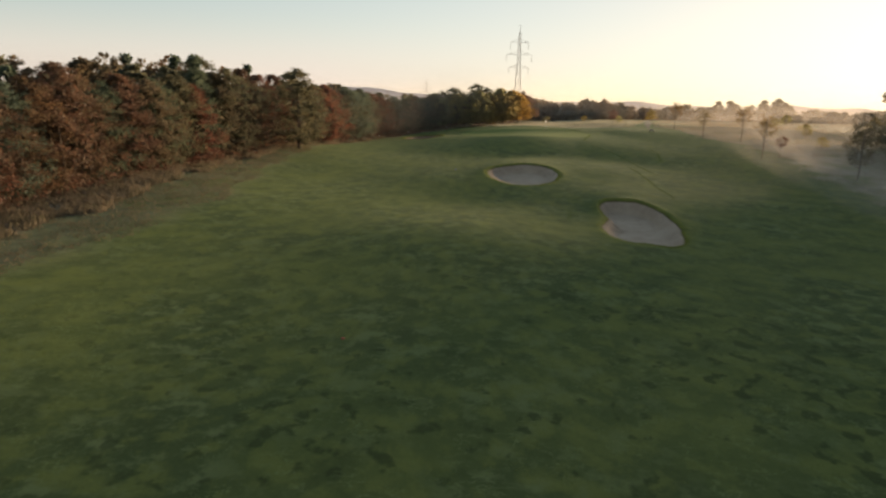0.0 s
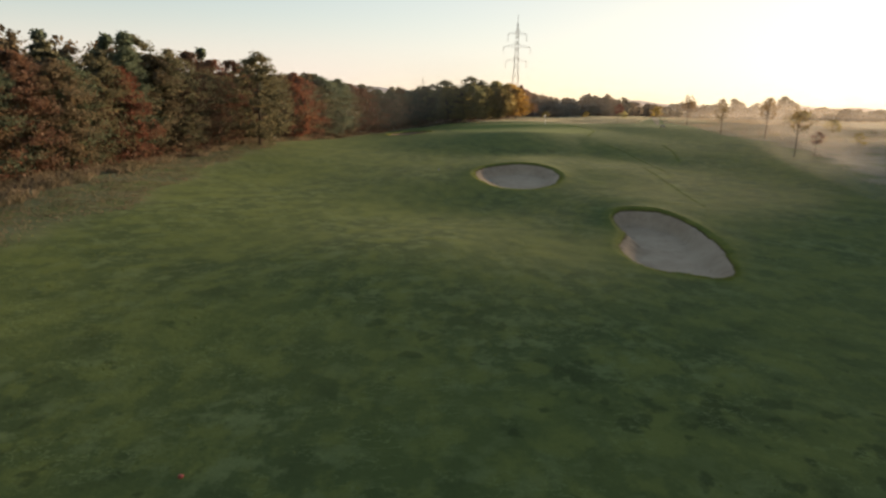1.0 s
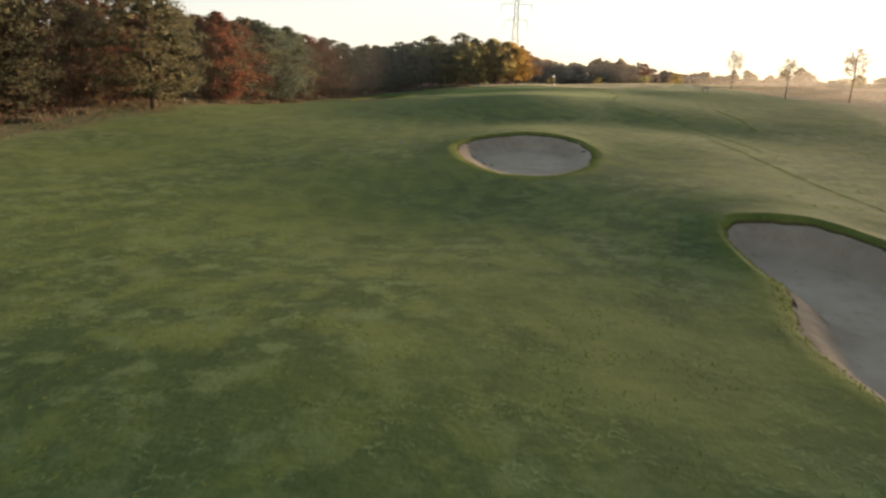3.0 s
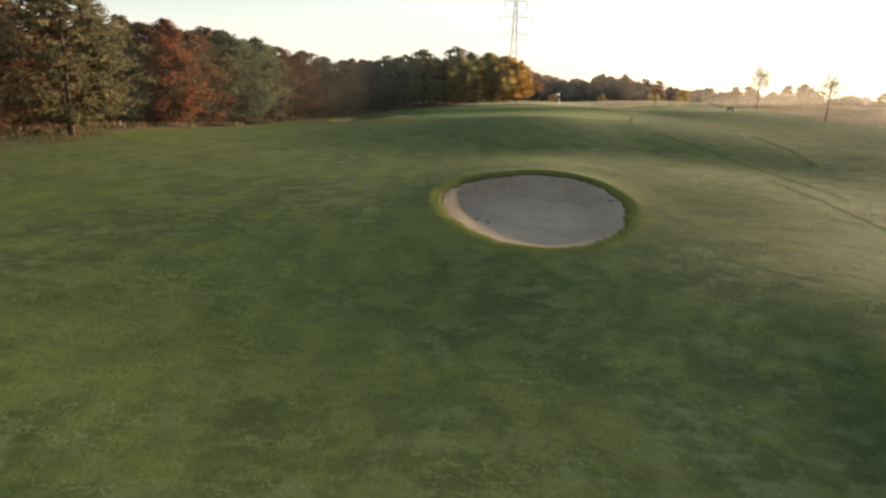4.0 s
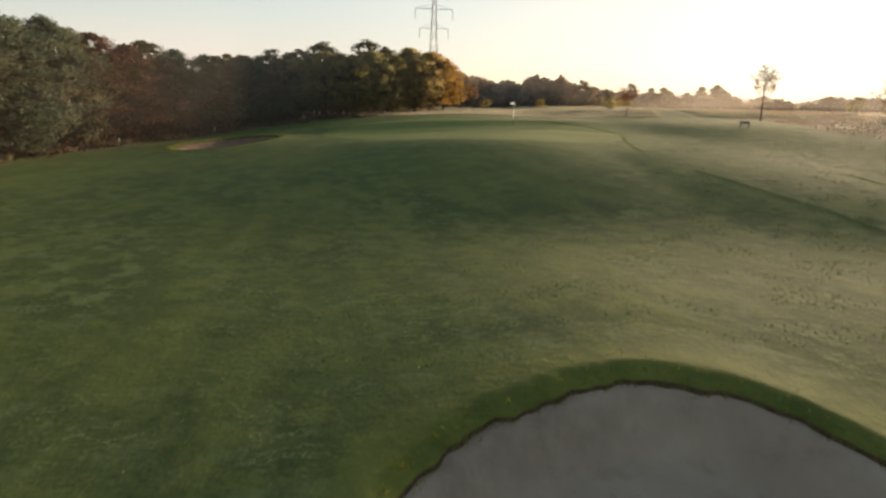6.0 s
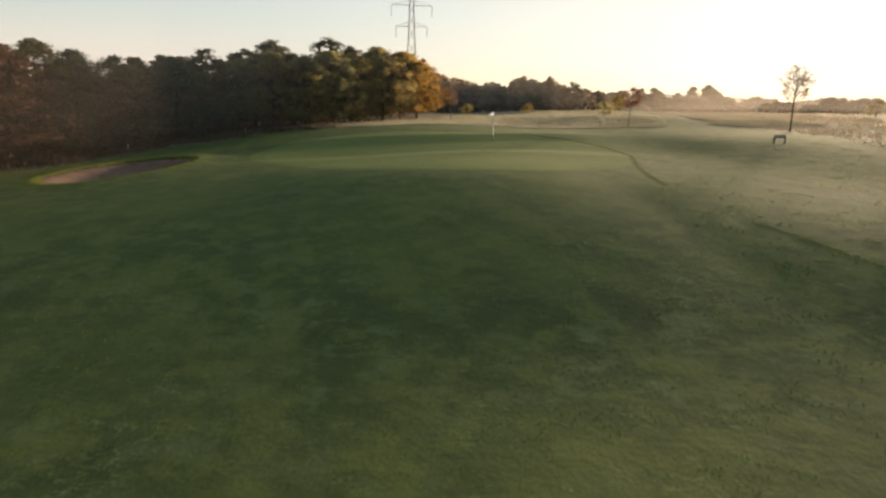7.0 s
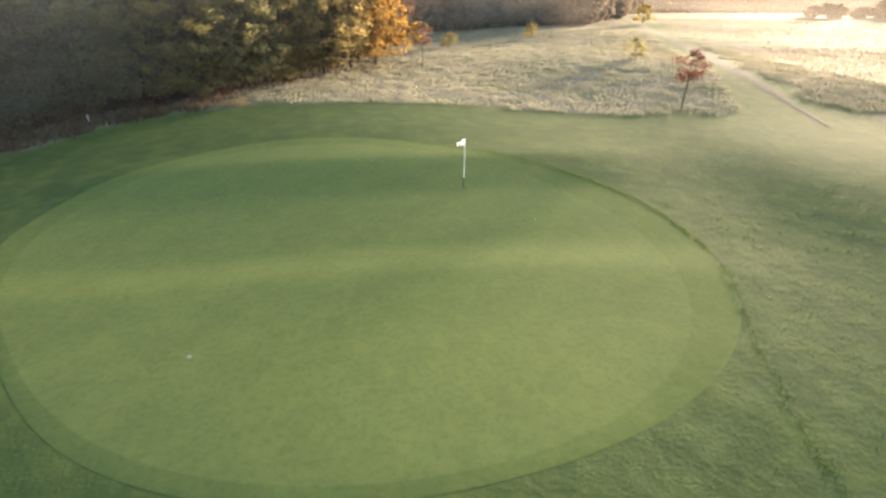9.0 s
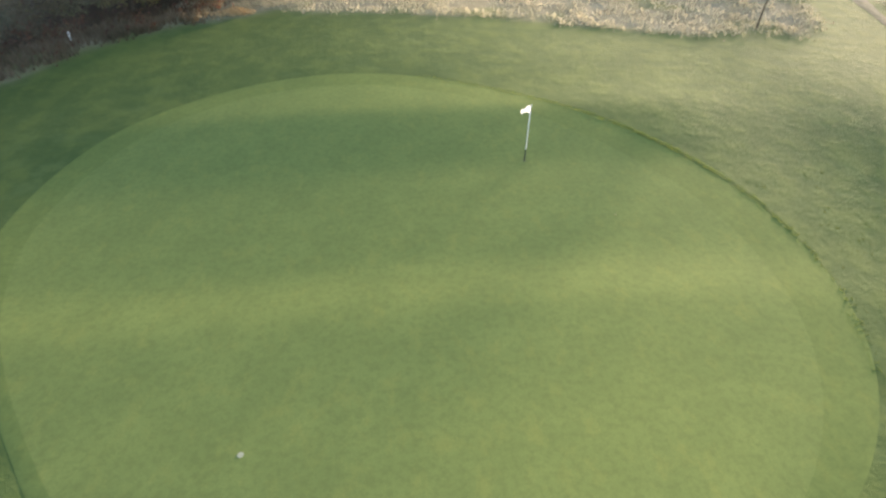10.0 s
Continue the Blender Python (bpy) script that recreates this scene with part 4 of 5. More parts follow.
def build_far_trees():
    rng = random.Random(61)
    G = "trees of the far wood"
    kinds = [
        make_tree("broadleaf_tree", 71, 8.6, 0.3, 3.2, "edge", 74, 30, 0.55, L_FAR, M_BARK, "haze-paled brown tree of the wood across the meadow", group=G, cluster=0.95),
        make_tree("broadleaf_tree", 72, 8.2, 0.3, 3.1, "round", 74, 30, 0.55, L_GREY, M_BARK, "haze-paled grey-green tree of the wood across the meadow", group=G, cluster=0.95),
        make_tree("oak_tree", 73, 8.0, 0.3, 3.3, "round", 74, 30, 0.55, L_FAR, M_BARK, "haze-paled brown oak of the wood across the meadow", group=G, cluster=0.95),
    ]
    line = ((10, 200), (20, 206), (30, 210), (40, 214), (49, 218), (58, 232), (70, 255), (84, 285), (98, 318))
    for row in range(3):
        for i in range(32 - 4 * row):
            u = (i + rng.random()) / (32 - 4 * row) * (len(line) - 1)
            k = min(int(u), len(line) - 2)
            x = line[k][0] + (line[k + 1][0] - line[k][0]) * (u - k) + rng.uniform(-1.5, 1.5)
            y = line[k][1] + (line[k + 1][1] - line[k][1]) * (u - k) + rng.uniform(-1.5, 1.5) + 5 * row
            plant(rng.choice(kinds), x, y, rng.uniform(0, 360), rng.uniform(0.72, 0.98) * (0.9 if x < 24 else 0.82 if y < 222 else 0.6))
    G2 = "trees of the valley"
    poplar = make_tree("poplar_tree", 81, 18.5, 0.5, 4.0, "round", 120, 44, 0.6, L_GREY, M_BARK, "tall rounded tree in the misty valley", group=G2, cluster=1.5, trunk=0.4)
    for x, y, s in ((176, 478, 0.86), (183, 473, 1.0), (190, 480, 0.9), (199, 456, 0.98), (206, 452, 1.03), (213, 458, 1.0), (196, 470, 0.86), (219, 462, 0.88)):
        plant(poplar, x, y, rng.uniform(0, 360), s * rng.uniform(0.9, 1.1), 1.15)
    stow(poplar)
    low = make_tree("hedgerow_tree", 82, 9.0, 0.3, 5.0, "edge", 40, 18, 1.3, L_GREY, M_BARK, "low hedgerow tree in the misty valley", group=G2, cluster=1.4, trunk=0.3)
    for i in range(130):
        u = i / 129
        plant(low, 92 + 260 * u + rng.uniform(-4, 4), 350 + 75 * u + rng.uniform(-10, 18), rng.uniform(0, 360), rng.choice((0.5, 0.55, 0.6, 0.65, 0.7, 0.8, 1.05)) * rng.uniform(0.9, 1.1), rng.uniform(1.3, 2.0))
    for i in range(30):
        plant(low, 250 + 18 * i + rng.uniform(-6, 6), 430 + 6 * i + rng.uniform(-20, 20), rng.uniform(0, 360), rng.uniform(0.8, 1.4))
    for i in range(22):
        plant(low, 122 + 2.9 * i + rng.uniform(-1.5, 1.5), 258 + 0.9 * i + rng.uniform(-3, 3), rng.uniform(0, 360), rng.choice((0.22, 0.28, 0.35, 0.5)), rng.uniform(1.3, 2.2))
    for i in range(36):
        plant(low, rng.uniform(-420, 80), rng.uniform(420, 640), rng.uniform(0, 360), rng.uniform(0.9, 1.5))
    stow(low)
    for t in kinds:
        stow(t)


def build_young_trees():
    G = "young trees of the course"
    rng = random.Random(90)
    red = make_tree("maple_tree", 91, 3.8, 1.9, 0.85, "round", 50, 34, 0.12, L_RED, M_PALE_BARK, "slender young red-leaved maple in the long grass", group=G, cluster=0.34, trunk=0.045, lean=0.05, limbs=10)
    plant(red, 32.3, 144.9, 0, 0.97)
    plant(red, 17.3, 165.6, 130, 1.0)
    plant(red, 46.9, 95.8, 60, 0.8)
    stow(red)
    bare = make_wispy_tree(92, "slender young tree with sparse yellowing leaves", G)
    for x, y, s, a in ((43.5, 136.4, 1.12, 10), (43.5, 118.9, 1.0, 120), (48.0, 113.0, 1.2, 200), (44.0, 95.0, 1.24, 300)):
        plant(bare, x, y, a, s)
    stow(bare)
    full = make_tree("birch_tree", 93, 5.6, 1.9, 1.45, "round", 90, 24, 0.15, L_PALE, M_PALE_BARK, "young tree with thinning olive leaves in the meadow", group=G, cluster=0.45, trunk=0.08, limbs=20)
    for x, y, s, a in ((47.2, 76.5, 1.05, 30), (50.2, 81.5, 1.15, 140), (64, 99, 1.25, 20), (58, 95, 1.2, 220)):
        plant(full, x, y, a, s)
    # this row, like the last two above, is added to shade the fairway
    for i in range(20):
        u = i / 19
        plant(full, 55 + 8 * u + rng.uniform(-3.5, 4.5), 40 + 56 * u + rng.uniform(-1.5, 1.5), rng.uniform(0, 360), rng.uniform(0.95, 1.3), 1.2)
    stow(full)
    # unseen belt, added out of view to cast shade on the fairway
    shelter = make_tree("oak_tree", 95, 12.0, 1.0, 4.2, "edge", 64, 24, 0.8, L_BROWN, M_BARK, "unseen tall brown oak added beside the course to shade the fairway", group="shelter belt", cluster=1.1, trunk=0.2)
    for i in range(16):
        plant(shelter, 68 + 8 * (i % 3) + rng.uniform(-2, 2), 6 + 4.6 * i + rng.uniform(-2, 2), rng.uniform(0, 360), rng.uniform(0.85, 1.1))
    for i in range(9):
        plant(shelter, 71 + 2.9 * i + rng.uniform(-1.5, 1.5), 82 + 4.6 * i + rng.uniform(-1.5, 1.5), rng.uniform(0, 360), rng.uniform(0.85, 1.05))
    # taller unseen ones, placed by where their shade should end
    for x, y, k in ((85, 121, 1.25), (91, 129, 1.32), (97, 127, 1.3), (90, 119, 1.25), (102, 138, 1.3), (81, 112, 1.1)):
        plant(shelter, x, y, rng.uniform(0, 360), k)
    stow(shelter)
    bush = make_tree("bush", 94, 1.9, 0.15, 1.05, "edge", 40, 40, 0.13, L_LIME, M_PALE_BARK, "rounded yellow-green bush in the meadow", "bush", group="bushes of the meadow", cluster=0.36, trunk=0.04)
    for x, y, s in ((21.4, 180.0, 0.9), (38.6, 168.6, 1.0), (60.4, 219.3, 1.7), (34.0, 193.0, 0.9), (70, 150, 1.1), (84, 175, 1.4), (66, 128, 1.2), (92, 150, 1.5), (78, 118, 1.4), (58, 106, 0.9)):
        plant(bush, x, y, rng.uniform(0, 360), s)
    stow(bush)


# ---- things ----
def build_flagstick():
    x, y = 16.36, 131.5
    z = land(x, y) + 0.012
    top = empty("flagstick", x, y, z, 0, "white golf flagstick with a black foot and small white flag", "flagstick")
    bm = bmesh.new()
    rod(bm, (0, 0, 0.48), (0, 0, 2.13), 0.024, 0.018, 8)
    bmesh.ops.create_uvsphere(bm, u_segments=8, v_segments=6, radius=0.03, matrix=Matrix.Translation((0, 0, 2.14)))
    part("pole", bm, M_WHITE, top)
    bm = bmesh.new()
    rod(bm, (0, 0, -0.12), (0, 0, 0.48), 0.022, 0.022, 8)
    part("pole_foot", bm, M_BLACK, top, "black lower pole")
    bm = bmesh.new()
    grid = []
    for i in range(9):
        u = i / 8
        half = 0.13 * (1 - 0.4 * u)
        row = []
        for v in (-1.0, -0.33, 0.33, 1.0):
            row.append(bm.verts.new((-0.02 - 0.32 * u, 0.05 * math.sin(5 * u + v), 1.98 - 0.07 * u * u + half * v + 0.02 * math.sin(7 * u))))
        grid.append(row)
    for i in range(8):
        for k in range(3):
            bm.faces.new((grid[i][k], grid[i + 1][k], grid[i + 1][k + 1], grid[i][k + 1]))
    bmesh.ops.solidify(bm, geom=bm.faces[:], thickness=0.006)
    part("flag", bm, M_CLOTH, top, "small white cloth flag, slightly ruffled")
    bm = bmesh.new()
    bmesh.ops.create_cone(bm, cap_ends=True, segments=20, radius1=0.054, radius2=0.054, depth=0.006, matrix=Matrix.Translation((0, 0, 0.006)))
    part("cup", bm, M_BLACK, top, "dark hole cup")


def build_rake(name, foot, head, colour, label, turn):
    top = empty(name, 0, 0, 0, 0, label, "rake", "bunker rakes")
    bm = bmesh.new()
    rod(bm, foot, head, 0.016, 0.016, 6)
    part("handle", bm, colour, top)
    bm = bmesh.new()
    c, s = math.cos(radians(turn)), math.sin(radians(turn))
    slab(bm, head, (0.62, 0.05, 0.04), turn, 0.006)
    for i in range(11):
        u = -0.29 + 0.058 * i
        rod(bm, (head[0] + u * c, head[1] + u * s, head[2]), (head[0] + u * c, head[1] + u * s, head[2] - 0.07), 0.008, 0.004, 5)
    part("head", bm, colour, top, "toothed rake head")


SIGN = (36.5, 127.3)


def build_course_things():
    build_flagstick()
    build_rake("rake", (4.75, 78.0, sand_z(1, 4.75, 78.0) + 0.03), (5.35, 76.75, sand_z(1, 5.35, 76.75) + 0.06), M_BLUE, "blue plastic bunker rake lying on the sand", 40)
    build_rake("rake", (12.85, 78.35, sand_z(1, 12.6, 78.2) + 0.10), (12.15, 78.0, sand_z(1, 12.15, 78.0) + 0.06), M_BLACK, "black bunker rake lying under the turf lip", 15)
    bm = bmesh.new()
    rod(bm, (0, 0, -0.1), (-0.14, 0.34, 0.26), 0.022, 0.018, 7)
    stake = empty("wooden_stake", 12.02, 79.1, land(12.02, 79.1) + 0.06, 0, "short pale wooden stake leaning on the bunker lip", "stake")
    part("shaft", bm, M_ASH, stake)
    # clods with dry sand thrown up beside them
    for x, y in ((5.55, 75.7), (6.02, 75.35)):
        bm = bmesh.new()
        bmesh.ops.create_icosphere(bm, subdivisions=2, radius=0.06)
        for v in bm.verts:
            v.co *= 1 + 0.35 * noise.noise(v.co * 14 + Vector((x, y, 0)))
            v.co.z *= 0.7
        clod = empty("turf_clod", x, y, sand_z(1, x, y) + 0.03, 0, "dark clod of turf lying on the bunker sand", "turf clod", "clods on the sand")
        part("clod", bm, M_SOIL, clod)
    h = 0.55
    for x, y in ((-4.6, 146.5), (-12.6, 139.0), (-24.2, 99.8), (-17.0, 126.5)):
        bm = bmesh.new()
        slab(bm, (0, 0, h / 2 - 0.1), (0.08, 0.08, h + 0.2), 8, 0.012)
        post = empty("marker_post", x, y, land(x, y), 0, "short white boundary marker post by the wood", "marker post", "marker posts")
        part("post", bm, M_WHITE, post)
    # sign board by the track
    top = empty("course_sign", SIGN[0], SIGN[1], land(*SIGN), -20, "small grey tilted board on two dark wooden posts beside the track", "sign board")
    bm = bmesh.new()
    slab(bm, (0, 0, 0), (0.78, 0.34, 0.03), 0, 0.008)
    bmesh.ops.transform(bm, matrix=pose(0, -0.02, 0.52, 38, 0, 0), verts=bm.verts[:])
    part("board", bm, M_BOARD, top, "plain grey board")
    for dx in (-0.34, 0.36):
        bm = bmesh.new()
        slab(bm, (dx, 0.06, 0.20), (0.08, 0.08, 0.66), 0, 0.012)
        part("post", bm, M_WOOD, top)
    # heap of cut hay at the corner of the mown grass
    rng = np.random.default_rng(5)
    n = 900
    c = np.c_[rng.normal(0, 0.55, n), rng.normal(0, 0.28, n), np.zeros(n)]
    c[:, 2] = rng.random(n) * 0.34 * np.exp(-(c[:, 0] / 0.8) ** 2 - (c[:, 1] / 0.5) ** 2) + 0.02
    a = rng.normal(0, 1, (n, 3)) * np.array((1, 1, 0.35))
    a /= np.linalg.norm(a, axis=1)[:, None]
    b = np.cross(a, rng.normal(0, 1, (n, 3)))
    b /= np.linalg.norm(b, axis=1)[:, None]
    me = quick_mesh("hay_heap", np.stack([c - a * 0.14, c + b * 0.02, c + a * 0.14, c - b * 0.02], axis=1), 4)
    heap = put("hay_heap", me, M_STRAW, None, "small heap of pale cut hay on the grass edge", "hay heap")
    heap.matrix_basis = pose(3.4, 149.8, land(3.4, 149.8), 0, 0, 15)
    # old plugged hole on the green
    bm = bmesh.new()
    bmesh.ops.create_cone(bm, cap_ends=True, segments=18, radius1=0.075, radius2=0.068, depth=0.008)
    plug = empty("hole_plug", 7.93, 120.0, land(7.93, 120.0) + 0.014, 0, "pale dry round plug of an old hole in the green", "hole plug")
    part("plug", bm, M_PLUG, plug)
    # fallen leaves in the sand
    rr = random.Random(3)
    for x, y in ((9.3, 78.9), (10.1, 77.0), (8.4, 71.3), (6.6, 72.5), (5.6, 72.6), (15.1, 56.2)):
        bm = bmesh.new()
        vs = [bm.verts.new((0.09 * math.cos(k * 1.047) * (1 if k % 2 else 0.6), 0.06 * math.sin(k * 1.047), 0.012 * (k % 2))) for k in range(6)]
        bm.faces.new(vs)
        bmesh.ops.solidify(bm, geom=bm.faces[:], thickness=0.006)
        i = 0 if y < 60 else 1
        leaf = empty("fallen_leaf", x, y, sand_z(i, x, y) + 0.006, rr.uniform(0, 360), "dark brown fallen leaf on the bunker sand", "leaf", "fallen leaves")
        part("blade", bm, M_BARK, leaf)


def build_scraps():
    """Bright scraps lying in the fairway."""
    red = plain("red_plastic", (0.30, 0.06, 0.04), (0.42, 0.09, 0.06), 20.0, 0.5, 0.4, 0, 0.05)
    blue = plain("deep_blue_plastic", (0.05, 0.06, 0.24), (0.09, 0.10, 0.36), 20.0, 0.5, 0.4, 0, 0.05)
    for x, y, material, label in ((-3.14, 26.0, red, "small red plastic marker lying in the fairway grass"), (-0.1, 79.3, blue, "small blue plastic marker lying in the fairway grass")):
        bm = bmesh.new()
        bmesh.ops.create_icosphere(bm, subdivisions=2, radius=0.075)
        for v in bm.verts:
            v.co.z *= 0.62
        top = empty("course_marker", x, y, land(x, y) + 0.03, 0, label, "marker", "plastic markers")
        part("cap", bm, material, top)
        bm = bmesh.new()
        rod(bm, (0, 0, -0.09), (0, 0, 0.0), 0.01, 0.014, 6)
        part("spike", bm, M_BLACK, top)


def build_pale_leaves():
    rng = random.Random(12)
    for x, y in ((21.0, 117.6), (24.5, 122.0), (30.4, 128.5), (25.3, 118.2), (18.2, 114.2), (25.8, 121.0), (16.6, 84.5), (13.5, 92.7), (18.6, 127.9)):
        bm = bmesh.new()
        vs = [bm.verts.new((0.05 * math.cos(k * 1.047) * (1 if k % 2 else 0.6), 0.035 * math.sin(k * 1.047), 0.01 * (k % 2))) for k in range(6)]
        bm.faces.new(vs)
        bmesh.ops.solidify(bm, geom=bm.faces[:], thickness=0.004)
        leaf = empty("fallen_leaf", x, y, land(x, y) + 0.035, rng.uniform(0, 360), "small pale fallen leaf on the rough grass", "leaf", "fallen leaves")
        part("blade", bm, M_ASH, leaf)


def sand_z(i, x, y):
    """Height of a bunker's sand at a place."""
    point, depth = BUNKERS[i]
    best = None
    for o in scene.objects:
        if o.name.startswith("sand") and o.type == "MESH" and o.parent:
            q = o.parent.location
            if abs(q.x - x) < 6 and abs(q.y - y) < 11:
                near = min(o.data.vertices, key=lambda v: (v.co.x + q.x - x) ** 2 + (v.co.y + q.y - y) ** 2)
                best = near.co.z + q.z
    return best


def build_pylon():
    def pylon():
        top = empty("electricity_pylon", 0, 0, 0, 0, "slender lattice steel electricity pylon with three crossarms", "pylon", "pylons")
        heights = [0, 4, 8, 11.5, 14.5, 17.5, 20, 22, 24, 26, 28]
        half = [1.75, 1.42, 1.12, 0.9, 0.72, 0.58, 0.5, 0.45, 0.4, 0.34, 0.28]
        corners = ((-1, -1), (1, -1), (1, 1), (-1, 1))
        for sx, sy in corners:
            bm = bmesh.new()
            for k in range(len(heights) - 1):
                rod(bm, (sx * half[k], sy * half[k], heights[k] - (1.5 if k == 0 else 0)), (sx * half[k + 1], sy * half[k + 1], heights[k + 1]), 0.055, 0.05, 4)
            part("leg", bm, M_STEEL, top)
        bm = bmesh.new()
        for k in range(len(heights) - 1):
            for i in range(4):
                a, b = corners[i], corners[(i + 1) % 4]
                rod(bm, (a[0] * half[k], a[1] * half[k], heights[k]), (b[0] * half[k + 1], b[1] * half[k + 1], heights[k + 1]), 0.027, 0.027, 4)
                rod(bm, (b[0] * half[k], b[1] * half[k], heights[k]), (a[0] * half[k + 1], a[1] * half[k + 1], heights[k + 1]), 0.027, 0.027, 4)
        part("lattice", bm, M_STEEL, top)
        bm = bmesh.new()
        rod(bm, (0, 0, 28), (0, 0, 31.5), 0.13, 0.06, 5)
        for sx, sy in corners:
            rod(bm, (sx * 0.28, sy * 0.28, 28), (0, 0, 29.6), 0.05, 0.04, 4)
        part("peak", bm, M_STEEL, top)
        for z, reach in ((17.6, 3.3), (21.8, 4.3), (25.8, 3.0)):
            bm = bmesh.new()
            for way in (-1, 1):
                for s in (-1, 1):
                    rod(bm, (way * 0.3, s * 0.42, z), (way * reach, 0, z), 0.04, 0.03, 4)
                rod(bm, (way * 0.3, 0, z + 1.0), (way * reach, 0, z), 0.04, 0.03, 4)
            arm = part("crossarm", bm, M_STEEL, top)
            for way in (-1, 1):
                bm = bmesh.new()
                for k in range(9):
                    rod(bm, (way * reach, 0, z - 0.1 - 0.24 * k), (way * reach, 0, z - 0.3 - 0.24 * k), 0.08, 0.055, 7)
                part("insulator", bm, M_STEEL, arm)
        return top
    p = pylon()
    x, y = 15.65, 223.7
    p.matrix_basis = pose(x, y, land(x, y), 0, 0, 4)
    for x, y, s in ((-38, 500, 1.0), (-165, 880, 1.0), (-150, 930, 0.95)):
        copy_thing(p, pose(x, y, land(x, y), 0, 0, 10) @ Matrix.Diagonal((s, s, s, 1)))


def build_mist():
    """Mist lying in the valley and over the damp meadow, as a few soft banks one behind another."""
    for reach, first, last, high, dense in ((165, 21, 80, 11.0, 0.24), (225, 14, 80, 15.0, 0.20), (310, -60, 80, 24.0, 0.15), (560, -70, 80, 40.0, 0.26), (1100, -70, 80, 70.0, 0.38)):
        verts, thick, faces = [], [], []
        n, rows = 80, 10
        for i in range(n + 1):
            u = i / n
            a = radians(first + (last - first) * u)
            x, y = 8 + reach * math.sin(a), 90 + reach * math.cos(a) * 1.04
            for k in range(rows):
                v = k / (rows - 1)
                verts.append((x, y, land(x, y) - 0.3 + high * v * (1 + 0.15 * math.sin(9 * a + reach))))
                thick.append(dense * (1 - v) ** 1.4 * min(1.0, 7 * u, 7 * (1 - u)) * (0.0 if k == 0 else 1.0))
        for i in range(n):
            for k in range(rows - 1):
                faces.append((i * rows + k, (i + 1) * rows + k, (i + 1) * rows + k + 1, i * rows + k + 1))
        me = mesh_of("mist", verts, faces, True)
        me.attributes.new("mist", "FLOAT", "POINT").data.foreach_set("value", thick)
        put("mist", me, M_MIST, None, "thin bank of pale morning mist over the low ground", "mist", "", "stuff")


def mist_bank(line, high, dense, lift, label, bands=8, fade=5.0):
    """A thin upright bank of mist along a line over the ground, thinning upwards and at both ends."""
    verts, thick, faces = [], [], []
    n, last = 60, len(line) - 1
    for i in range(n + 1):
        u = i / n
        k = min(int(u * last), last - 1)
        f = u * last - k
        x, y = line[k][0] * (1 - f) + line[k + 1][0] * f, line[k][1] * (1 - f) + line[k + 1][1] * f
        for r in range(bands):
            v = r / (bands - 1)
            verts.append((x, y, land(x, y) + lift + high * v))
            thick.append(dense * (1 - v) ** 0.7 * min(1.0, 0.25 + 2.6 * v) * min(1.0, fade * u, fade * (1 - u)))
    for i in range(n):
        for r in range(bands - 1):
            faces.append((i * bands + r, (i + 1) * bands + r, (i + 1) * bands + r + 1, i * bands + r + 1))
    me = mesh_of("mist", verts, faces, True)
    me.attributes.new("mist", "FLOAT", "POINT").data.foreach_set("value", thick)
    put("mist", me, M_MIST, None, label, "mist", "", "stuff")


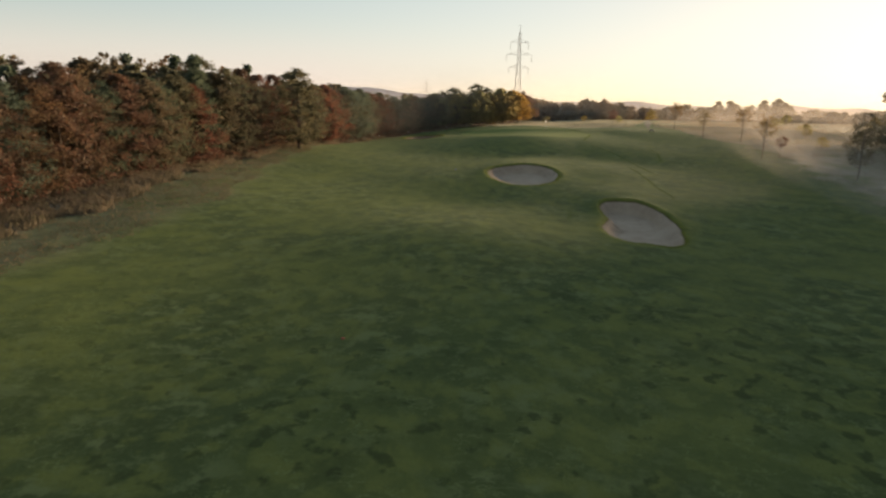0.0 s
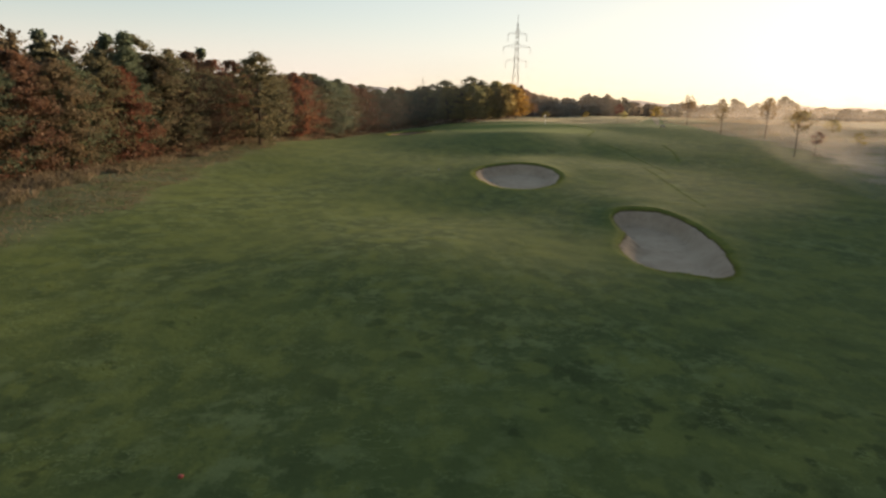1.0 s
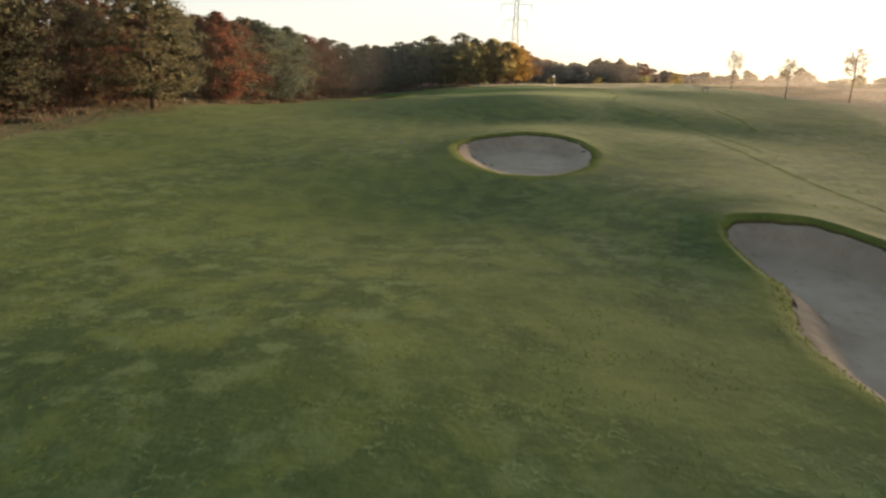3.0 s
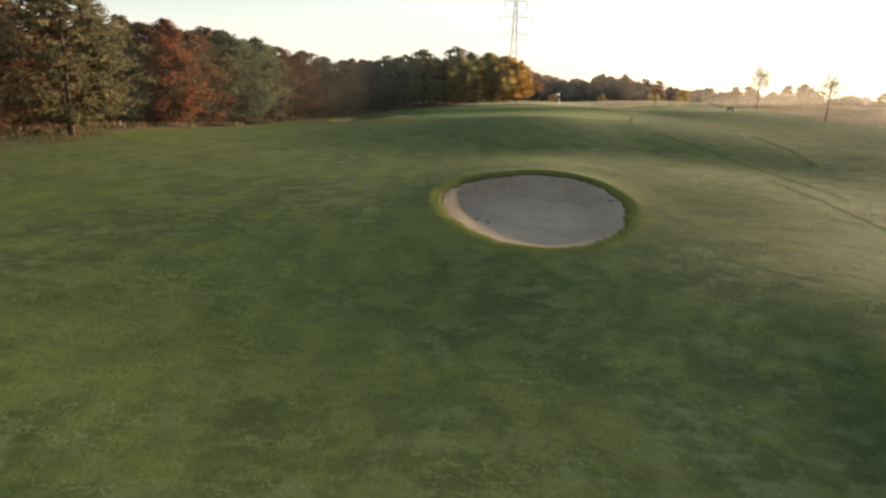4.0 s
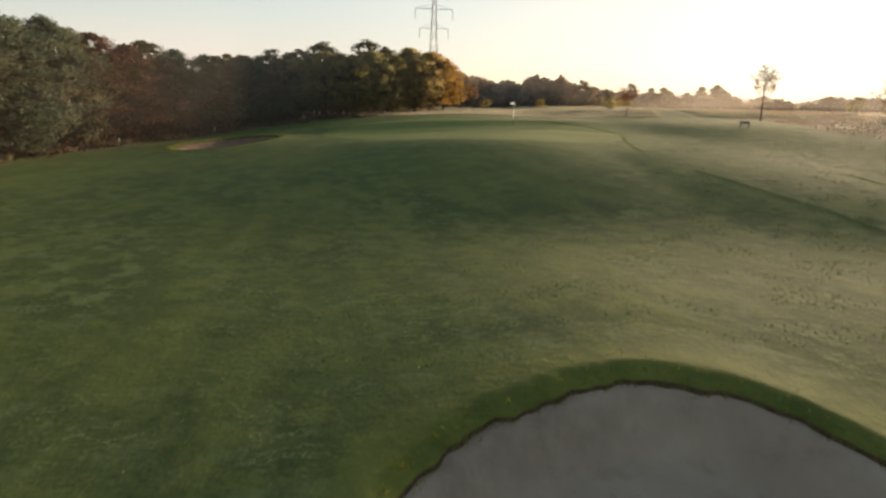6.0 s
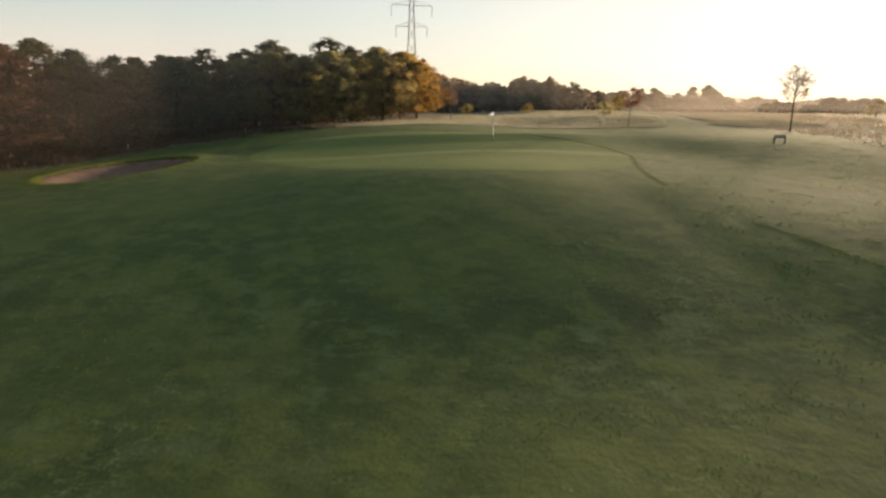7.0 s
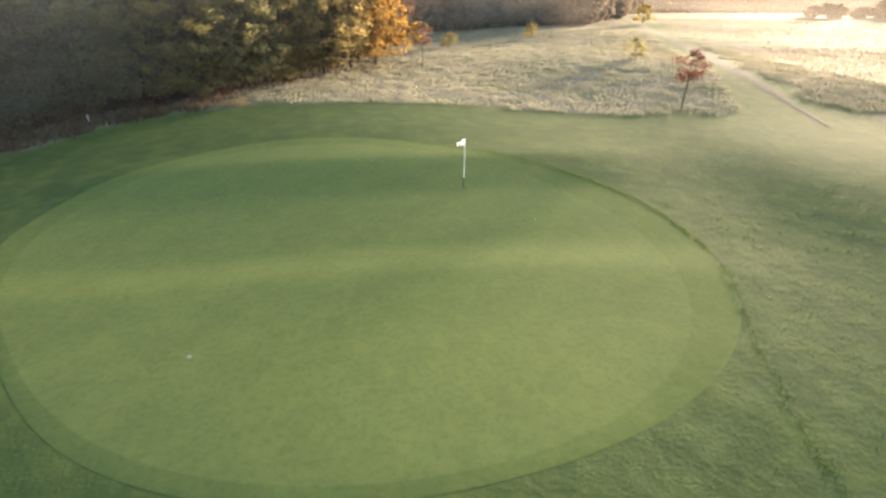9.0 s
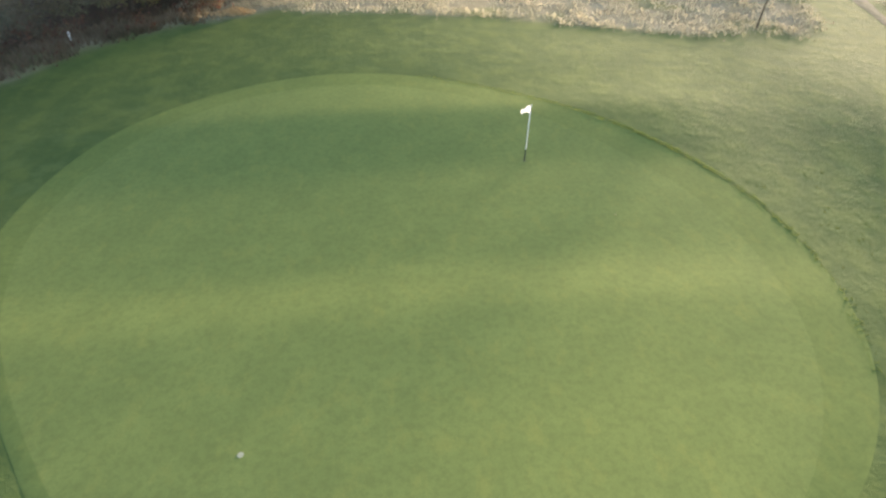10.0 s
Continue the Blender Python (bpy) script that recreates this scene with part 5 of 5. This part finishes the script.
def build_low_mist():
    mist_bank(((6, 193), (20, 198), (34, 202), (48, 208), (60, 222), (74, 246), (90, 280)), 8.5, 0.24, 0.1, "thin veil of morning mist before the far wood")
    # two haze sheets added to lift the dark wood, standing in for glare
    mist_bank(((-25.5, 78), (-24.5, 94), (-19.5, 112), (-14.5, 126), (-10, 138), (-3, 147), (4, 154), (13, 163), (24, 174), (40, 190)), 15.0, 0.075, -0.2, "added sheet of faint haze that brightens the dark wood edge", fade=2.2)
    mist_bank(((-18.5, 112), (-13.5, 126), (-9, 137), (-2, 146.4), (5, 153), (14, 162), (25, 173)), 14.0, 0.095, -0.2, "added sheet of faint haze that brightens the dark wood edge", fade=2.2)
    mist_bank(((44.8, 30), (45, 62), (45.6, 80), (48, 97), (51.5, 112), (56, 130), (62, 150), (72, 175)), 5.5, 0.38, -0.2, "low mist lying over the damp meadow")
    mist_bank(((34, 12), (35.5, 34), (37.5, 60), (40, 82), (42.5, 104), (45, 120)), 5.0, 0.22, -0.2, "thin mist creeping over the edge of the fairway", fade=3.0)
    mist_bank(((60, 50), (62, 80), (66, 105), (74, 135), (86, 165)), 7.5, 0.30, -0.2, "low mist lying farther out over the meadow")


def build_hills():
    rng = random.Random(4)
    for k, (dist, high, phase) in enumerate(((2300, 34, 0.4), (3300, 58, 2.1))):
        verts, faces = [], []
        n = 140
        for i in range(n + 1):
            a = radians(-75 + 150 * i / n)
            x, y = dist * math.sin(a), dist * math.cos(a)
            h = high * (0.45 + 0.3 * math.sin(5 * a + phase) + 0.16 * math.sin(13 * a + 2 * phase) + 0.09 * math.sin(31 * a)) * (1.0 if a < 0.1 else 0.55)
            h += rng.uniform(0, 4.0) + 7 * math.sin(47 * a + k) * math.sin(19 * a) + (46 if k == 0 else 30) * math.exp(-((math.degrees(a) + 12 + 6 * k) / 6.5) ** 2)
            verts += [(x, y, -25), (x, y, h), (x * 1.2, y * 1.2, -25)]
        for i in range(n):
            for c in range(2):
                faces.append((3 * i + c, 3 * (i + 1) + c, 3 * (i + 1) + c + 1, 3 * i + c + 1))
        put("hill", mesh_of("hill", verts, faces, True), M_HILL, None, "low hills along the misty horizon, haze in their blue-grey colour", "backdrop", "", "structure")


build_ground()
build_green()
build_bunker(BUNKERS[0], 0.16, 0.78, 101, "long grey sand bunker cut into the fairway slope")
build_bunker(BUNKERS[1], 0.17, 0.70, 102, "oval grey sand bunker with a raised turf lip")
build_bunker(BUNKERS[2], 0.2, 0.75, 103, "shaded sand bunker beside the putting green", M_SHADED_SAND, "brown sand with its shade darkened into the colour")
build_track()
build_wood()
build_far_trees()
build_young_trees()
build_pylon()
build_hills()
build_mist()
build_low_mist()
build_course_things()
build_scraps()
build_pale_leaves()
build_edges()
build_rough()
build_grass()
